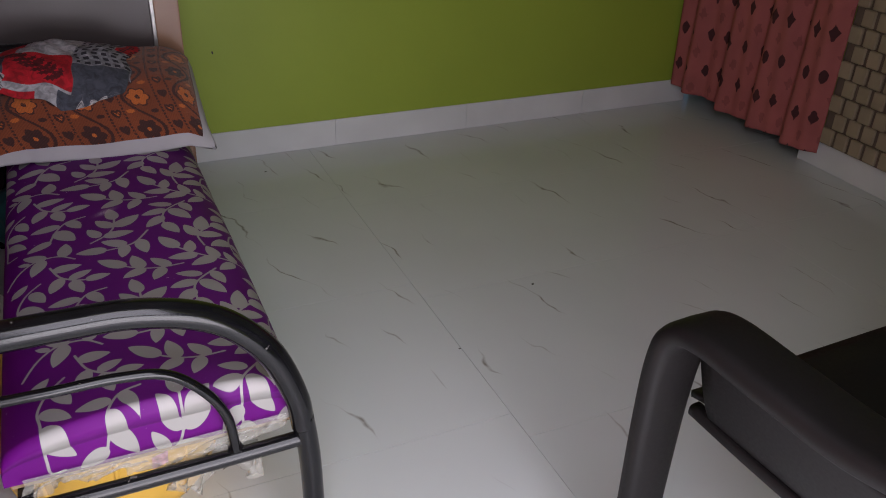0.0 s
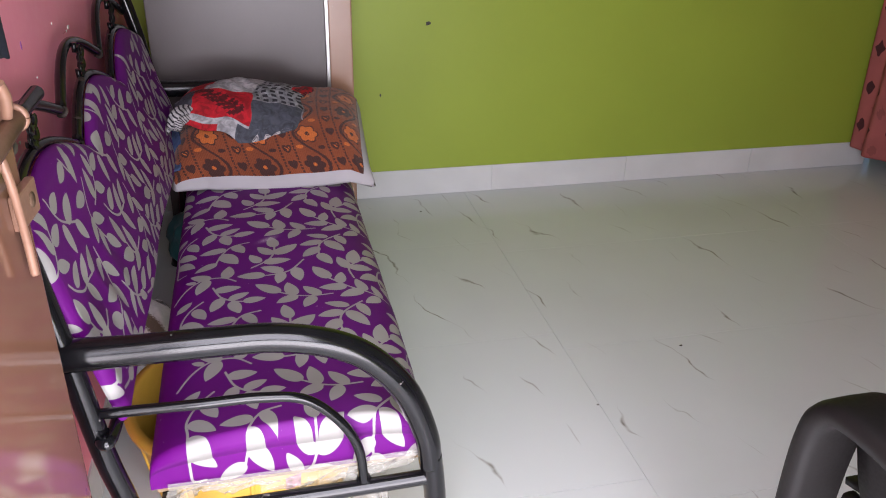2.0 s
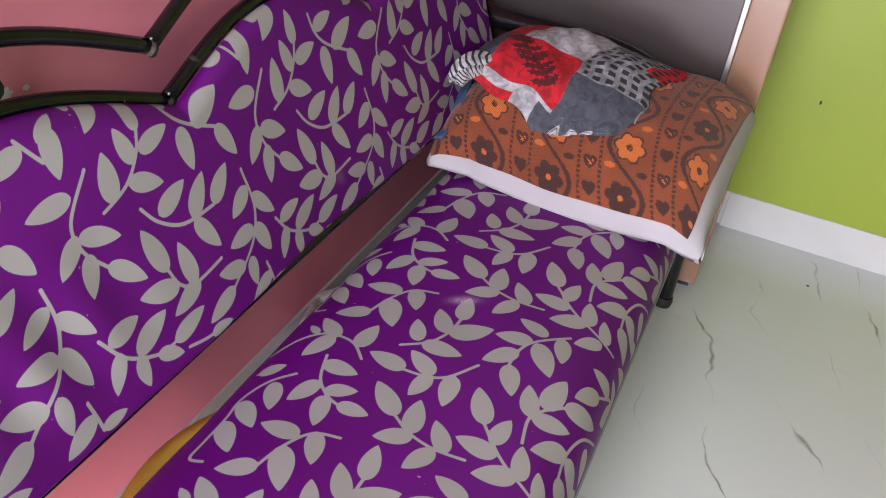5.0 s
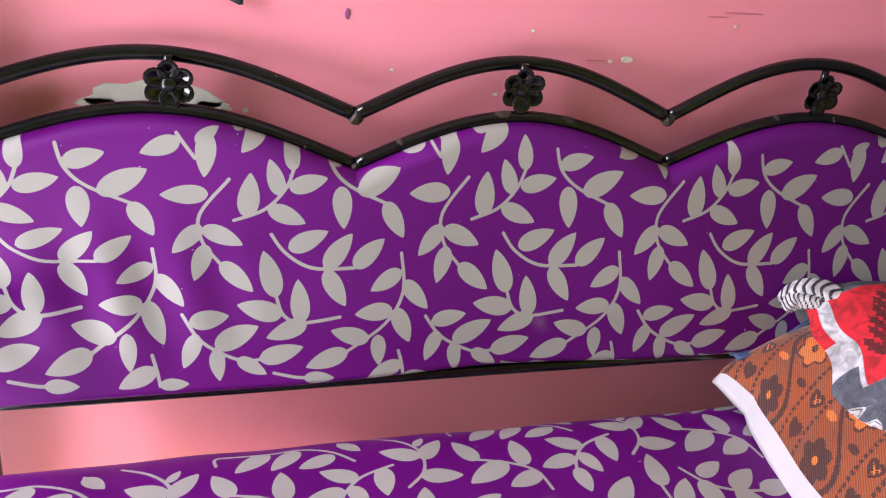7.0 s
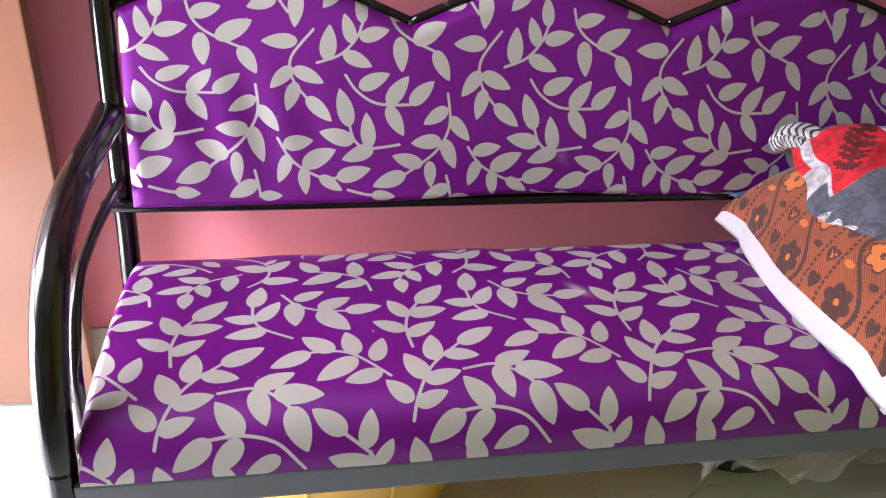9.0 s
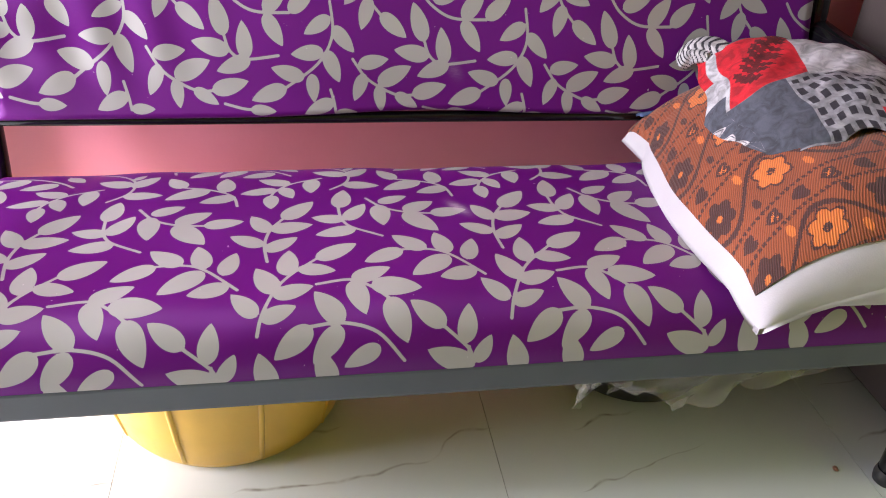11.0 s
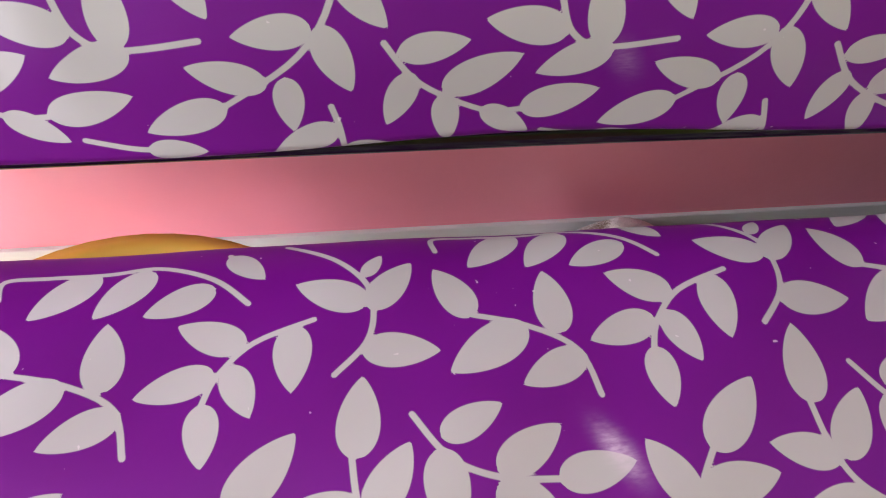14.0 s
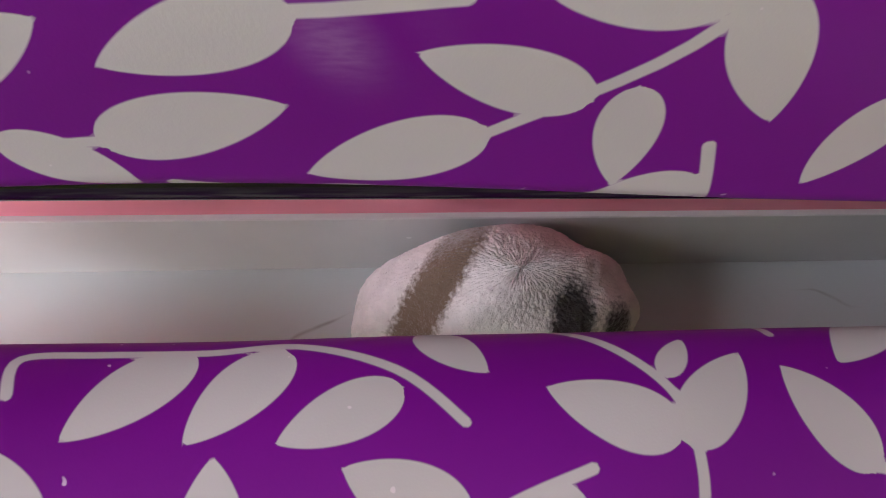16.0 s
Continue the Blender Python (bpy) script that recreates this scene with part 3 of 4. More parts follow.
pillow = thing("pillow", "white cotton pillow lying on the purple seat", "pillow")
A, Q = np.meshgrid(np.sin(np.linspace(-math.pi / 2, math.pi / 2, 90)), np.linspace(0, 1, 80), indexing="ij")
x, y, z = pillow_shape(A, Q)
sheet("upper_side", np.stack([x, y, z], -1), LINEN, pillow)
rim = np.concatenate([np.stack([x, y, z], -1)[0, :], np.stack([x, y, z], -1)[1:, -1], np.stack([x, y, z], -1)[-1, -2::-1], np.stack([x, y, z], -1)[-2:0:-1, 0], np.stack([x, y, z], -1)[:1, 0]])
mid = np.array([0.339, 0.715, 0.37])
skirt_rows = [rim, mid + (rim - mid) * [1.012, 1.012, 1.0] - [0, 0, 0.006], np.stack([mid[0] + (rim[:, 0] - mid[0]) * 0.97, mid[1] + (rim[:, 1] - mid[1]) * 0.95, np.full(len(rim), 0.3745)], -1)]
sheet("under_side", np.stack(skirt_rows, 1), LINEN, pillow, flip=True)


def pillow_motifs(u, v):
    """Woven motifs of the orange cloth: 1 dark brown, 2 bright orange, as two signed fields (metres)."""
    dark, light = np.full(u.shape, -1.0), np.full(u.shape, -1.0)
    per = 0.125
    uu = (u + 0.084) % per

    def put(field, other):
        np.maximum(field, other, out=field)

    def flower_at(x0, y0, r, n, f):
        dx, dy = uu - x0, v - y0
        rr, th = np.hypot(dx, dy), np.arctan2(dy, dx)
        put(f, r * (0.72 + 0.28 * np.abs(np.cos(n * th / 2 + 0.4))) - rr)
        return rr

    def heart(x0, y0, s, f, inner=None):
        dx, dy = (uu - x0) / s, (v - y0) / s + 0.15
        h = 1 - np.hypot(dx * 1.05, dy * 1.15 - 0.75 * np.sqrt(np.abs(dx)))
        put(f, h * s)
        if inner is not None:
            put(inner, np.where(np.sin((dx + dy) * 8) > -0.2, (h - 0.4) * s, -0.01))
    # dotted lines in pairs
    for x0 in (0.118, 0.0295):
        put(dark, np.minimum(0.0028 - np.abs(uu - x0), 0.0028 - np.abs((v % 0.0085) - 0.00425)))
    # waving stem
    wave = 0.072 + 0.031 * np.cos((v - 0.022) * math.tau / 0.176)
    put(dark, 0.0034 - np.abs(uu - wave) * 0.75)
    for k in range(-3, 5):
        y0 = k * 0.176 + 0.022
        r = flower_at(0.066, y0, 0.027, 6, dark)
        np.maximum(light, 0.005 - r, out=light)
        dark[r < 0.005] = -0.001
        r = flower_at(0.076, y0 + 0.088, 0.029, 6, dark)
        r = flower_at(0.076, y0 + 0.088, 0.025, 6, light)
        light[r < 0.007] = -0.001
        for j in range(4):
            heart(0.0115, y0 + j * 0.044, 0.0125, dark, light if j % 2 else None)
        for j, (lx, ly) in enumerate(((0.1, 0.045), (0.045, 0.05), (0.042, -0.04), (0.098, -0.045))):
            dx, dy = uu - lx, v - y0 - ly
            put(light if j % 2 else dark, 0.008 - np.hypot(dx * 0.9 + dy * 0.4, dy * 1.6 - dx * 0.3) * 0.9)
    dark[light > 0] = np.minimum(dark[light > 0], -0.0005)
    return dark, light


def orange_fabric():
    m = mat("orange_woven_cotton", (0.22, 0.050, 0.014), 0.85, 0, 0.2, 9, 420, 0.35)
    bs, n, link = base(m)
    src = bs.inputs["Base Color"].links[0].from_socket
    for key, colour in (("dark", (0.05, 0.014, 0.011, 1)), ("light", (0.52, 0.13, 0.022, 1))):
        at = n.new("ShaderNodeAttribute"); at.attribute_name = key
        nz = n.new("ShaderNodeTexNoise"); nz.inputs["Scale"].default_value = 380
        pos = n.new("ShaderNodeNewGeometry"); link(pos.outputs["Position"], nz.inputs["Vector"])
        off = n.new("ShaderNodeMath"); off.operation = "MULTIPLY_ADD"; off.inputs[1].default_value, off.inputs[2].default_value = 0.0065, -0.0033
        link(nz.outputs["Fac"], off.inputs[0])
        add = n.new("ShaderNodeMath"); link(at.outputs["Fac"], add.inputs[0]); link(off.outputs[0], add.inputs[1])
        e = n.new("ShaderNodeMapRange"); e.inputs["From Min"].default_value, e.inputs["From Max"].default_value = -0.0006, 0.0006
        link(add.outputs[0], e.inputs["Value"])
        mix = n.new("ShaderNodeMix"); mix.data_type = "RGBA"
        link(e.outputs[0], mix.inputs["Factor"]), link(src, mix.inputs["A"])
        mix.inputs["B"].default_value = colour
        src = mix.outputs["Result"]
    # coarse twill ribs of the weave
    where = n.new("ShaderNodeNewGeometry")
    rib = n.new("ShaderNodeTexWave"); rib.bands_direction = "DIAGONAL"
    rib.inputs["Scale"].default_value, rib.inputs["Distortion"].default_value, rib.inputs["Detail"].default_value = 130, 1.5, 2
    link(where.outputs["Position"], rib.inputs["Vector"])
    shade = n.new("ShaderNodeMapRange"); shade.inputs["To Min"].default_value, shade.inputs["To Max"].default_value = 0.68, 1.3
    link(rib.outputs["Fac"], shade.inputs["Value"])
    thread = n.new("ShaderNodeVectorMath"); thread.operation = "SCALE"
    link(src, thread.inputs[0]), link(shade.outputs[0], thread.inputs["Scale"])
    link(thread.outputs[0], bs.inputs["Base Color"])
    relief = n.new("ShaderNodeBump"); relief.inputs["Strength"].default_value, relief.inputs["Distance"].default_value = 0.5, 0.001
    link(rib.outputs["Fac"], relief.inputs["Height"]), link(relief.outputs[0], bs.inputs["Normal"])
    bs.inputs["Sheen Weight"].default_value = 0.2
    return m


ORANGE = orange_fabric()
A, Q = np.meshgrid(np.sin(np.linspace(-1.43, 1.45, 260)), np.linspace(0.085, 0.995, 200), indexing="ij")
x, y, z = pillow_shape(np.where(A > 0, A * (1 - 0.12 * (1 - Q)), A), Q, 0.0, 0.005)
ds = np.concatenate([np.zeros((1, A.shape[1])), np.cumsum(np.sqrt(np.diff(x, axis=0) ** 2 + np.diff(z, axis=0) ** 2), axis=0)], 0)
dt = np.concatenate([np.zeros((A.shape[0], 1)), np.cumsum(np.sqrt(np.diff(y, axis=1) ** 2 + np.diff(z, axis=1) ** 2), axis=1)], 1)
dk, lt = pillow_motifs(ds, dt)
tagged(sheet("pillow_cover", np.stack([x, y, z], -1), ORANGE, None, "", {"dark": dk, "light": lt}, thick=0.003),
       "orange woven cotton pillow cover with brown flowers and hearts", "pillow cover")


blue = np.zeros((30, 16, 3))
for i in range(30):
    for j in range(16):
        u, v = i / 29, j / 15
        blue[i, j] = (0.078 + 0.03 * v + 0.006 * math.sin(5 * u), 0.56 + 0.16 * u, 0.40 + 0.055 * u + 0.05 * v - 0.03 * (1 - u) * v + 0.004 * math.sin(9 * u + 4 * v))
tagged(sheet("blue_cloth", blue, mat("blue_check_cotton", (0.05, 0.08, 0.17), 0.9, 0, 0.4, 60, 300, 0.4), thick=0.004), "dark blue checked cloth tucked behind the pillow", "cloth")


def scarf_material():
    m = mat("patchwork_cotton", (0.20, 0.20, 0.22), 0.9, 0, 0.3, 60, 350, 0.4)
    bs, n, link = base(m)
    src = bs.inputs["Base Color"].links[0].from_socket
    for key, colour in (("red", (0.40, 0.005, 0.014, 1)), ("pale", (0.34, 0.335, 0.35, 1)), ("slate", (0.055, 0.06, 0.078, 1)), ("spray", (0.085, 0.003, 0.006, 1)), ("ink", (0.02, 0.018, 0.025, 1)), ("thread", (0.40, 0.385, 0.39, 1))):
        at = n.new("ShaderNodeAttribute"); at.attribute_name = key
        e = n.new("ShaderNodeMapRange"); e.inputs["From Min"].default_value, e.inputs["From Max"].default_value = -0.0005, 0.0005
        link(at.outputs["Fac"], e.inputs["Value"])
        mix = n.new("ShaderNodeMix"); mix.data_type = "RGBA"
        link(e.outputs[0], mix.inputs["Factor"]), link(src, mix.inputs["A"])
        mix.inputs["B"].default_value = colour
        src = mix.outputs["Result"]
    pos = n.new("ShaderNodeNewGeometry")
    blotch = n.new("ShaderNodeTexNoise"); blotch.inputs["Scale"].default_value, blotch.inputs["Detail"].default_value, blotch.inputs["Distortion"].default_value = 55, 6, 1.0
    link(pos.outputs["Position"], blotch.inputs["Vector"])
    span = n.new("ShaderNodeMapRange"); span.inputs["From Min"].default_value, span.inputs["From Max"].default_value, span.inputs["To Min"].default_value, span.inputs["To Max"].default_value = 0.35, 0.65, 0.6, 1.3
    link(blotch.outputs["Fac"], span.inputs["Value"])
    wash = n.new("ShaderNodeVectorMath"); wash.operation = "SCALE"
    link(src, wash.inputs[0]), link(span.outputs[0], wash.inputs["Scale"])
    link(wash.outputs[0], bs.inputs["Base Color"])
    return m


SCARF = scarf_material()

def scarf_place(p, q):
    x = 0.10 + 0.258 * p + 0.04 * q
    y = 0.636 - 0.022 * p + 0.172 * q
    line = smooth_path([(b, c, 0) for b, c in PILLOW_LINE], 8)
    top = np.interp(y, [v.x for v in line], [v.y for v in line]) - 0.10 * np.clip(0.55 - y, 0, 1) * 6
    ep, eq = np.clip((p + 0.08) / 1.26, 0, 1), np.clip((q + 0.18) / 1.58, 0, 1)
    hump = (np.sin(np.pi * ep) ** 0.55) * (np.sin(np.pi * eq) ** 0.55)
    folds = 0.006 * np.sin(5.2 * q + 3.5 * p) + 0.004 * np.sin(11 * p - 4 * q + 1) + 0.0018 * np.sin(27 * p + 19 * q)
    return x, y, top + 0.006 + hump * (0.062 - 0.022 * p + folds)


Pp, Qq = np.meshgrid(np.linspace(-0.08, 1.18, 220), np.linspace(-0.12, 1.4, 240), indexing="ij")
x, y, z = scarf_place(Pp + 0.03 * np.sin(6.5 * Qq) + 0.012 * np.sin(17 * Qq), Qq + 0.06 * np.sin(5 * Pp + 0.8) + 0.02 * np.sin(15 * Pp))
wp = 0.8 * (Pp + 0.04 + 0.02 * np.sin(4 * Qq))
wq = Qq + 0.24 + 0.03 * np.sin(3 * Pp + 1)
SC = 0.2


def block(p0, p1, q0, q1):
    return np.minimum(np.minimum(wp - p0, p1 - wp), np.minimum(wq - q0, q1 - wq)) * SC


dots = np.full(wp.shape, -1.0)
cell_p, cell_q = (wp * 0.27) % 0.018 - 0.009, (wq * 0.18) % 0.016 - 0.008
dots = np.minimum(np.minimum(0.0052 - np.abs(cell_p), 0.0045 - np.abs(cell_q)), block(0.63, 1.3, 0.62, 1.5))
spray = np.full(wp.shape, -1.0)
rnd = random.Random(11)
for k in range(9):
    f = k / 8
    cp, cq = 0.50 - 0.33 * f, 0.34 + 0.4 * f
    for sgn in (-1, 0, 1):
        dx, dy = (wp - cp) * 0.27, (wq - cq) * 0.18
        turn = 2.25 + 1.05 * sgn + rnd.uniform(-0.2, 0.2)
        size = (0.026 if sgn else 0.016) * (1.15 - 0.6 * abs(f - 0.4))
        ax, ay = math.cos(turn), math.sin(turn)
        t = np.clip((dx * ax + dy * ay) / size, 0, 1)
        spray = np.maximum(spray, 0.0042 * (0.25 + np.sin(np.pi * t)) * (1 + 0.35 * np.sin(t * 19)) - np.hypot(dx - t * size * ax, dy - t * size * ay))
stitched = np.full(wp.shape, -1.0)
for k, (cp, cq, turn, size) in enumerate(((0.66, 0.03, 2.5, 0.030), (0.66, 0.03, 1.4, 0.030), (0.67, 0.03, 0.5, 0.032), (0.80, 0.05, 2.2, 0.026), (0.80, 0.05, 1.1, 0.028), (0.62, -0.02, 2.9, 0.022), (0.78, 0.0, 0.3, 0.022))):
    dx, dy = (wp - cp) * 0.27, (wq - cq) * 0.18
    ax, ay = math.cos(turn), math.sin(turn)
    t, side = (dx * ax + dy * ay) / size, dy * ax - dx * ay
    body = 0.30 * size * np.sin(np.pi * np.clip(t, 0, 1)) ** 0.8 - np.abs(side)
    vein = np.abs((t * 5 + np.abs(side) * 160) % 1 - 0.5) * 0.006 - 0.0008
    stitched = np.maximum(stitched, np.minimum(body, np.maximum(vein, 0.0012 - body)))
lines = np.minimum(stitched, block(0.5, 0.96, -0.3, 0.24))
stripe = np.minimum(0.0024 - np.abs((wp * 0.27 + wq * 0.1) % 0.0095 - 0.0047), block(-0.2, 0.03, -0.3, 0.34))
scarf = sheet("scarf", np.stack([x, y, z], -1), SCARF, None, "", {
    "red": np.maximum.reduce([block(0.13, 0.6, 0.26, 0.80), block(0.12, 0.38, 0.08, 0.2), block(0.02, 0.22, 0.84, 1.9), block(0.86, 1.3, 1.05, 1.7)]),
    "pale": np.maximum.reduce([block(0.22, 0.62, 0.80, 1.9), block(0.12, 0.52, -0.3, 0.08), block(0.06, 0.6, 0.2, 0.26), block(0.38, 0.52, 0.0, 0.22)]),
    "slate": np.maximum.reduce([block(0.6, 0.98, 0.24, 0.62), block(-0.1, 0.13, 0.3, 0.9), block(0.52, 1.3, -0.3, 0.24)]),
    "spray": spray, "ink": np.maximum(dots, stripe), "thread": np.maximum(lines, np.minimum(block(-0.2, 0.03, -0.3, 0.34), -stripe - 0.0003))}, thick=0.003)
tagged(scarf, "folded patchwork scarf in red and grey cotton on the pillow", "scarf")
for k, (pts, r0) in enumerate((([(0.15, 0.668, 0.536), (0.122, 0.65, 0.537), (0.102, 0.628, 0.526), (0.092, 0.612, 0.506)], 0.017), ([(0.135, 0.64, 0.53), (0.112, 0.622, 0.522), (0.11, 0.606, 0.504)], 0.013))):
    line = smooth_path(pts, 14)
    g, ink = np.zeros((len(line), 25, 3)), np.zeros((len(line), 25))
    for i, p in enumerate(line):
        f = i / (len(line) - 1)
        d = (line[min(i + 1, len(line) - 1)] - line[max(i - 1, 0)]).normalized()
        side = d.cross(Vector((0, 0, 1))).normalized()
        up = side.cross(d)
        for j in range(25):
            a = j * math.tau / 24
            r = r0 * (0.35 + 0.75 * math.sin(math.pi * (0.12 + 0.82 * f))) * (1 + 0.10 * math.cos(5 * a))
            g[i, j] = p + side * r * math.cos(a) + up * r * math.sin(a)
            ink[i, j] = 0.0018 - abs((f * 0.075 + 0.004 * math.sin(2 * a)) % 0.0085 - 0.0042)
    sheet("striped_knot", g, SCARF, scarf, "black and white striped knot of the scarf", {"red": ink * 0 - 1, "pale": ink * 0 - 1, "slate": ink * 0 - 1, "spray": ink * 0 - 1, "ink": ink, "thread": -ink})


# ---- things beside and under the sofa ----
PLASTER = mat("bare_plaster", (0.72, 0.70, 0.64), 0.8, 0, 0.06, 30, 200, 0.3)


def chip(y0, z0, w, h, seed, material=None, label="bare plaster where pink paint has flaked off"):
    """A flake of lost paint that bares the plaster, with a ragged outline."""
    rnd = random.Random(seed)
    bm = bmesh.new()
    n = 22
    pts = [(math.cos(k * math.tau / n) * rnd.uniform(0.82, 1.05), math.sin(k * math.tau / n) * rnd.uniform(0.75, 1.08)) for k in range(n)]
    lo = [bm.verts.new((LEFT, y0 + p[0] * w / 2, z0 + p[1] * h / 2)) for p in pts]
    hi = [bm.verts.new((LEFT + 0.0012, y0 + p[0] * w / 2 * 0.97, z0 + p[1] * h / 2 * 0.97)) for p in pts]
    bm.faces.new(hi)
    for k in range(n):
        bm.faces.new((lo[k], lo[(k + 1) % n], hi[(k + 1) % n], hi[k]))
    part("bare_patch" if material is None else "mark", bm, material or PLASTER, bpy.data.objects["wall_pink"], label)


for k, c in enumerate(((-0.235, 0.746, 0.16, 0.052), (-0.30, 0.742, 0.05, 0.016), (-0.17, 0.737, 0.05, 0.02), (0.369, 0.811, 0.018, 0.009), (0.345, 0.808, 0.006, 0.005),
                       (-0.215, 0.765, 0.012, 0.03), (0.05, 0.79, 0.006, 0.004), (0.23, 0.845, 0.005, 0.005), (0.52, 0.86, 0.005, 0.004), (-0.13, 0.735, 0.008, 0.006), (0.19, 0.76, 0.007, 0.004))):
    chip(*c, k)
INKMARK = mat("purple_ink", (0.26, 0.07, 0.26), 0.6)
SCRATCH = mat("brown_scratch", (0.58, 0.18, 0.22), 0.6)
chip(-0.009, 0.857, 0.005, 0.014, 40, INKMARK, "small purple ink mark on the paint")
for k, c in enumerate(((0.528, 0.878, 0.06, 0.0022), (0.325, 0.809, 0.035, 0.0016), (0.49, 0.872, 0.03, 0.0016))):
    chip(*c, 50 + k, SCRATCH, "thin scratch in the paint")

bag_hung = bmesh.new()
rows = [[bag_hung.verts.new((LEFT + 0.006 + 0.007 * abs(math.sin(k * 0.5 + 0.2 * j)), -0.13 - (0.055 + 0.05 * min(1, j / 4)) * (1 - k / 10), 0.866 + 0.02 * (1 - k / 10) ** 1.5 + 0.03 * j + 0.001 * math.sin(k * 1.9))) for k in range(11)] for j in range(20)]
for r0, r1 in zip(rows, rows[1:]):
    for k in range(10):
        bag_hung.faces.new((r0[k], r0[k + 1], r1[k + 1], r1[k])).smooth = True
hung = tagged(part("hanging_cloth", bag_hung, DARKCLOTH_AND_SHADE), "black cloth hanging on the pink wall above the sofa", "cloth")
hung.modifiers.new("thickness", "SOLIDIFY").thickness = 0.004


def polythene():
    m = mat("clear_polythene", (0.42, 0.41, 0.36), 0.2, 0, 0.05, 20, 80, 0.2)
    bs, n, link = base(m)
    bs.inputs["Alpha"].default_value = 0.42
    return m


POLY = polythene()


def crumple(name, path, drop, seed, label):
    """A torn strip of crumpled plastic film hanging from a line."""
    n, m = 70, 10
    rnd = np.random.RandomState(seed)
    p = np.array([list(v) for v in smooth_path(path, 12)])
    t = np.linspace(0, 1, n)
    line = np.stack([np.interp(t, np.linspace(0, 1, len(p)), p[:, k]) for k in range(3)], -1)
    low = drop * (0.62 + 0.22 * np.sin(t * 9 + rnd.rand() * 6) + 0.1 * np.sin(t * 23 + 1) + 0.05 * np.sin(t * 61))
    g = np.zeros((n, m, 3))
    for k in range(m):
        f = k / (m - 1)
        g[:, k] = line - np.stack([0 * t, 0 * t, low * f], -1) + f * 0.010 * np.stack([np.sin(t * 47 + k), np.cos(t * 39 + 2 * k), 0 * t], -1)
    tagged(sheet(name, g, POLY), label, "plastic film")


crumple("plastic_film", [(0.13, -0.446, 0.296), (0.3, -0.447, 0.297), (0.51, -0.446, 0.3)], 0.055, 1, "torn clear plastic film under the end of the seat cushion")
crumple("plastic_film", [(0.32, -0.446, 0.262), (0.40, -0.44, 0.262), (0.46, -0.446, 0.262)], 0.09, 4, "torn clear plastic film under the end of the seat cushion")
crumple("plastic_film", [(0.515, 0.36, 0.25), (0.52, 0.48, 0.25), (0.515, 0.74, 0.25)], 0.095, 2, "torn clear plastic film hanging below the front rail")

cup = thing("cupboard", "tall grey laminate cupboard with brown edge in the corner", "cupboard")
part("side_panel", box_bm((0.03, 0.95, 0.02), (0.514, 0.97, 2.0), 0.002), LAMINATE, cup, "grey textured laminate side panel")
part("edge_strip", box_bm((0.5145, 0.945, 0.02), (0.524, 0.97, 2.0), 0.001), STRIP, cup, "thin brushed aluminium edging")
part("front_frame", box_bm((0.5245, 0.952, 0.02), (0.592, FAR - 0.012, 2.0), 0.004), BEIGE, cup, "glossy brown cupboard front")
part("carcass", box_bm((0.03, 0.9705, 0.02), (0.524, FAR - 0.012, 1.99)), PLY, cup)
part("plinth", box_bm((0.04, 0.97, 0.0), (0.58, FAR - 0.03, 0.0195)), BLACK, cup)

leaf = thing("door_leaf", "glossy brown plastic entrance door leaf standing open against the wall", "door", kind="structure")
leaf.matrix_world = pose(-0.005, -1.44, 0, 0, 0, 0)
ang = math.atan2(0.06, 0.885)
leaf.rotation_euler = (0, 0, -ang)
part("panel", box_bm((-0.03, 0.0, 0.012), (0.0, 0.888, 2.03), 0.003), DOORBROWN, leaf)
part("bolt_rod", tube_bm([Vector((0.015, 0.58, 0.868)), Vector((0.015, 0.87, 0.906)), Vector((0.015, 0.945, 0.911))], 0.0085), BLACK, leaf, "sliding bolt rod")
part("bolt_sleeve", tube_bm([Vector((0.015, 0.60, 0.871)), Vector((0.015, 0.876, 0.906))], 0.0105), BRASS, leaf, "brown painted sleeve of the door bolt")
for yb, zb in ((0.77, 0.893), (0.87, 0.906)):
    part("bolt_guide", tube_bm([Vector((0.013 + 0.0115 * math.cos(k * math.tau / 16), yb, zb + 0.0115 * math.sin(k * math.tau / 16))) for k in range(17)], 0.004, 8), BRASS, leaf, "ring guide of the door bolt")
part("bolt_knob", tube_bm(smooth_path([(0.015, 0.845, 0.915), (0.02, 0.838, 0.935), (0.019, 0.83, 0.952)]), 0.006), BRASS, leaf)
part("bolt_hook", tube_bm(smooth_path([(0.014, 0.81, 0.885), (0.016, 0.815, 0.85), (0.013, 0.83, 0.79), (0.012, 0.835, 0.745)]), 0.0045), BRASS, leaf)
plate = box_bm((0.0, 0.838, 0.793), (0.01, 0.9, 0.832), 0.003)
part("hasp_plate", plate, BRASS, leaf, "pale metal hasp plate with a hole")
hole = lathe_bm([(0.0, 0.0), (0.0085, 0.0), (0.0085, 0.0015), (0.0, 0.0015)], 20)
bmesh.ops.rotate(hole, verts=hole.verts, cent=(0, 0, 0), matrix=Matrix.Rotation(radians(90), 3, "Y"))
bmesh.ops.translate(hole, verts=hole.verts, vec=(0.0095, 0.878, 0.813))
part("hasp_hole", hole, mat("bolt_hole", (0.12, 0.07, 0.04), 0.8), leaf)

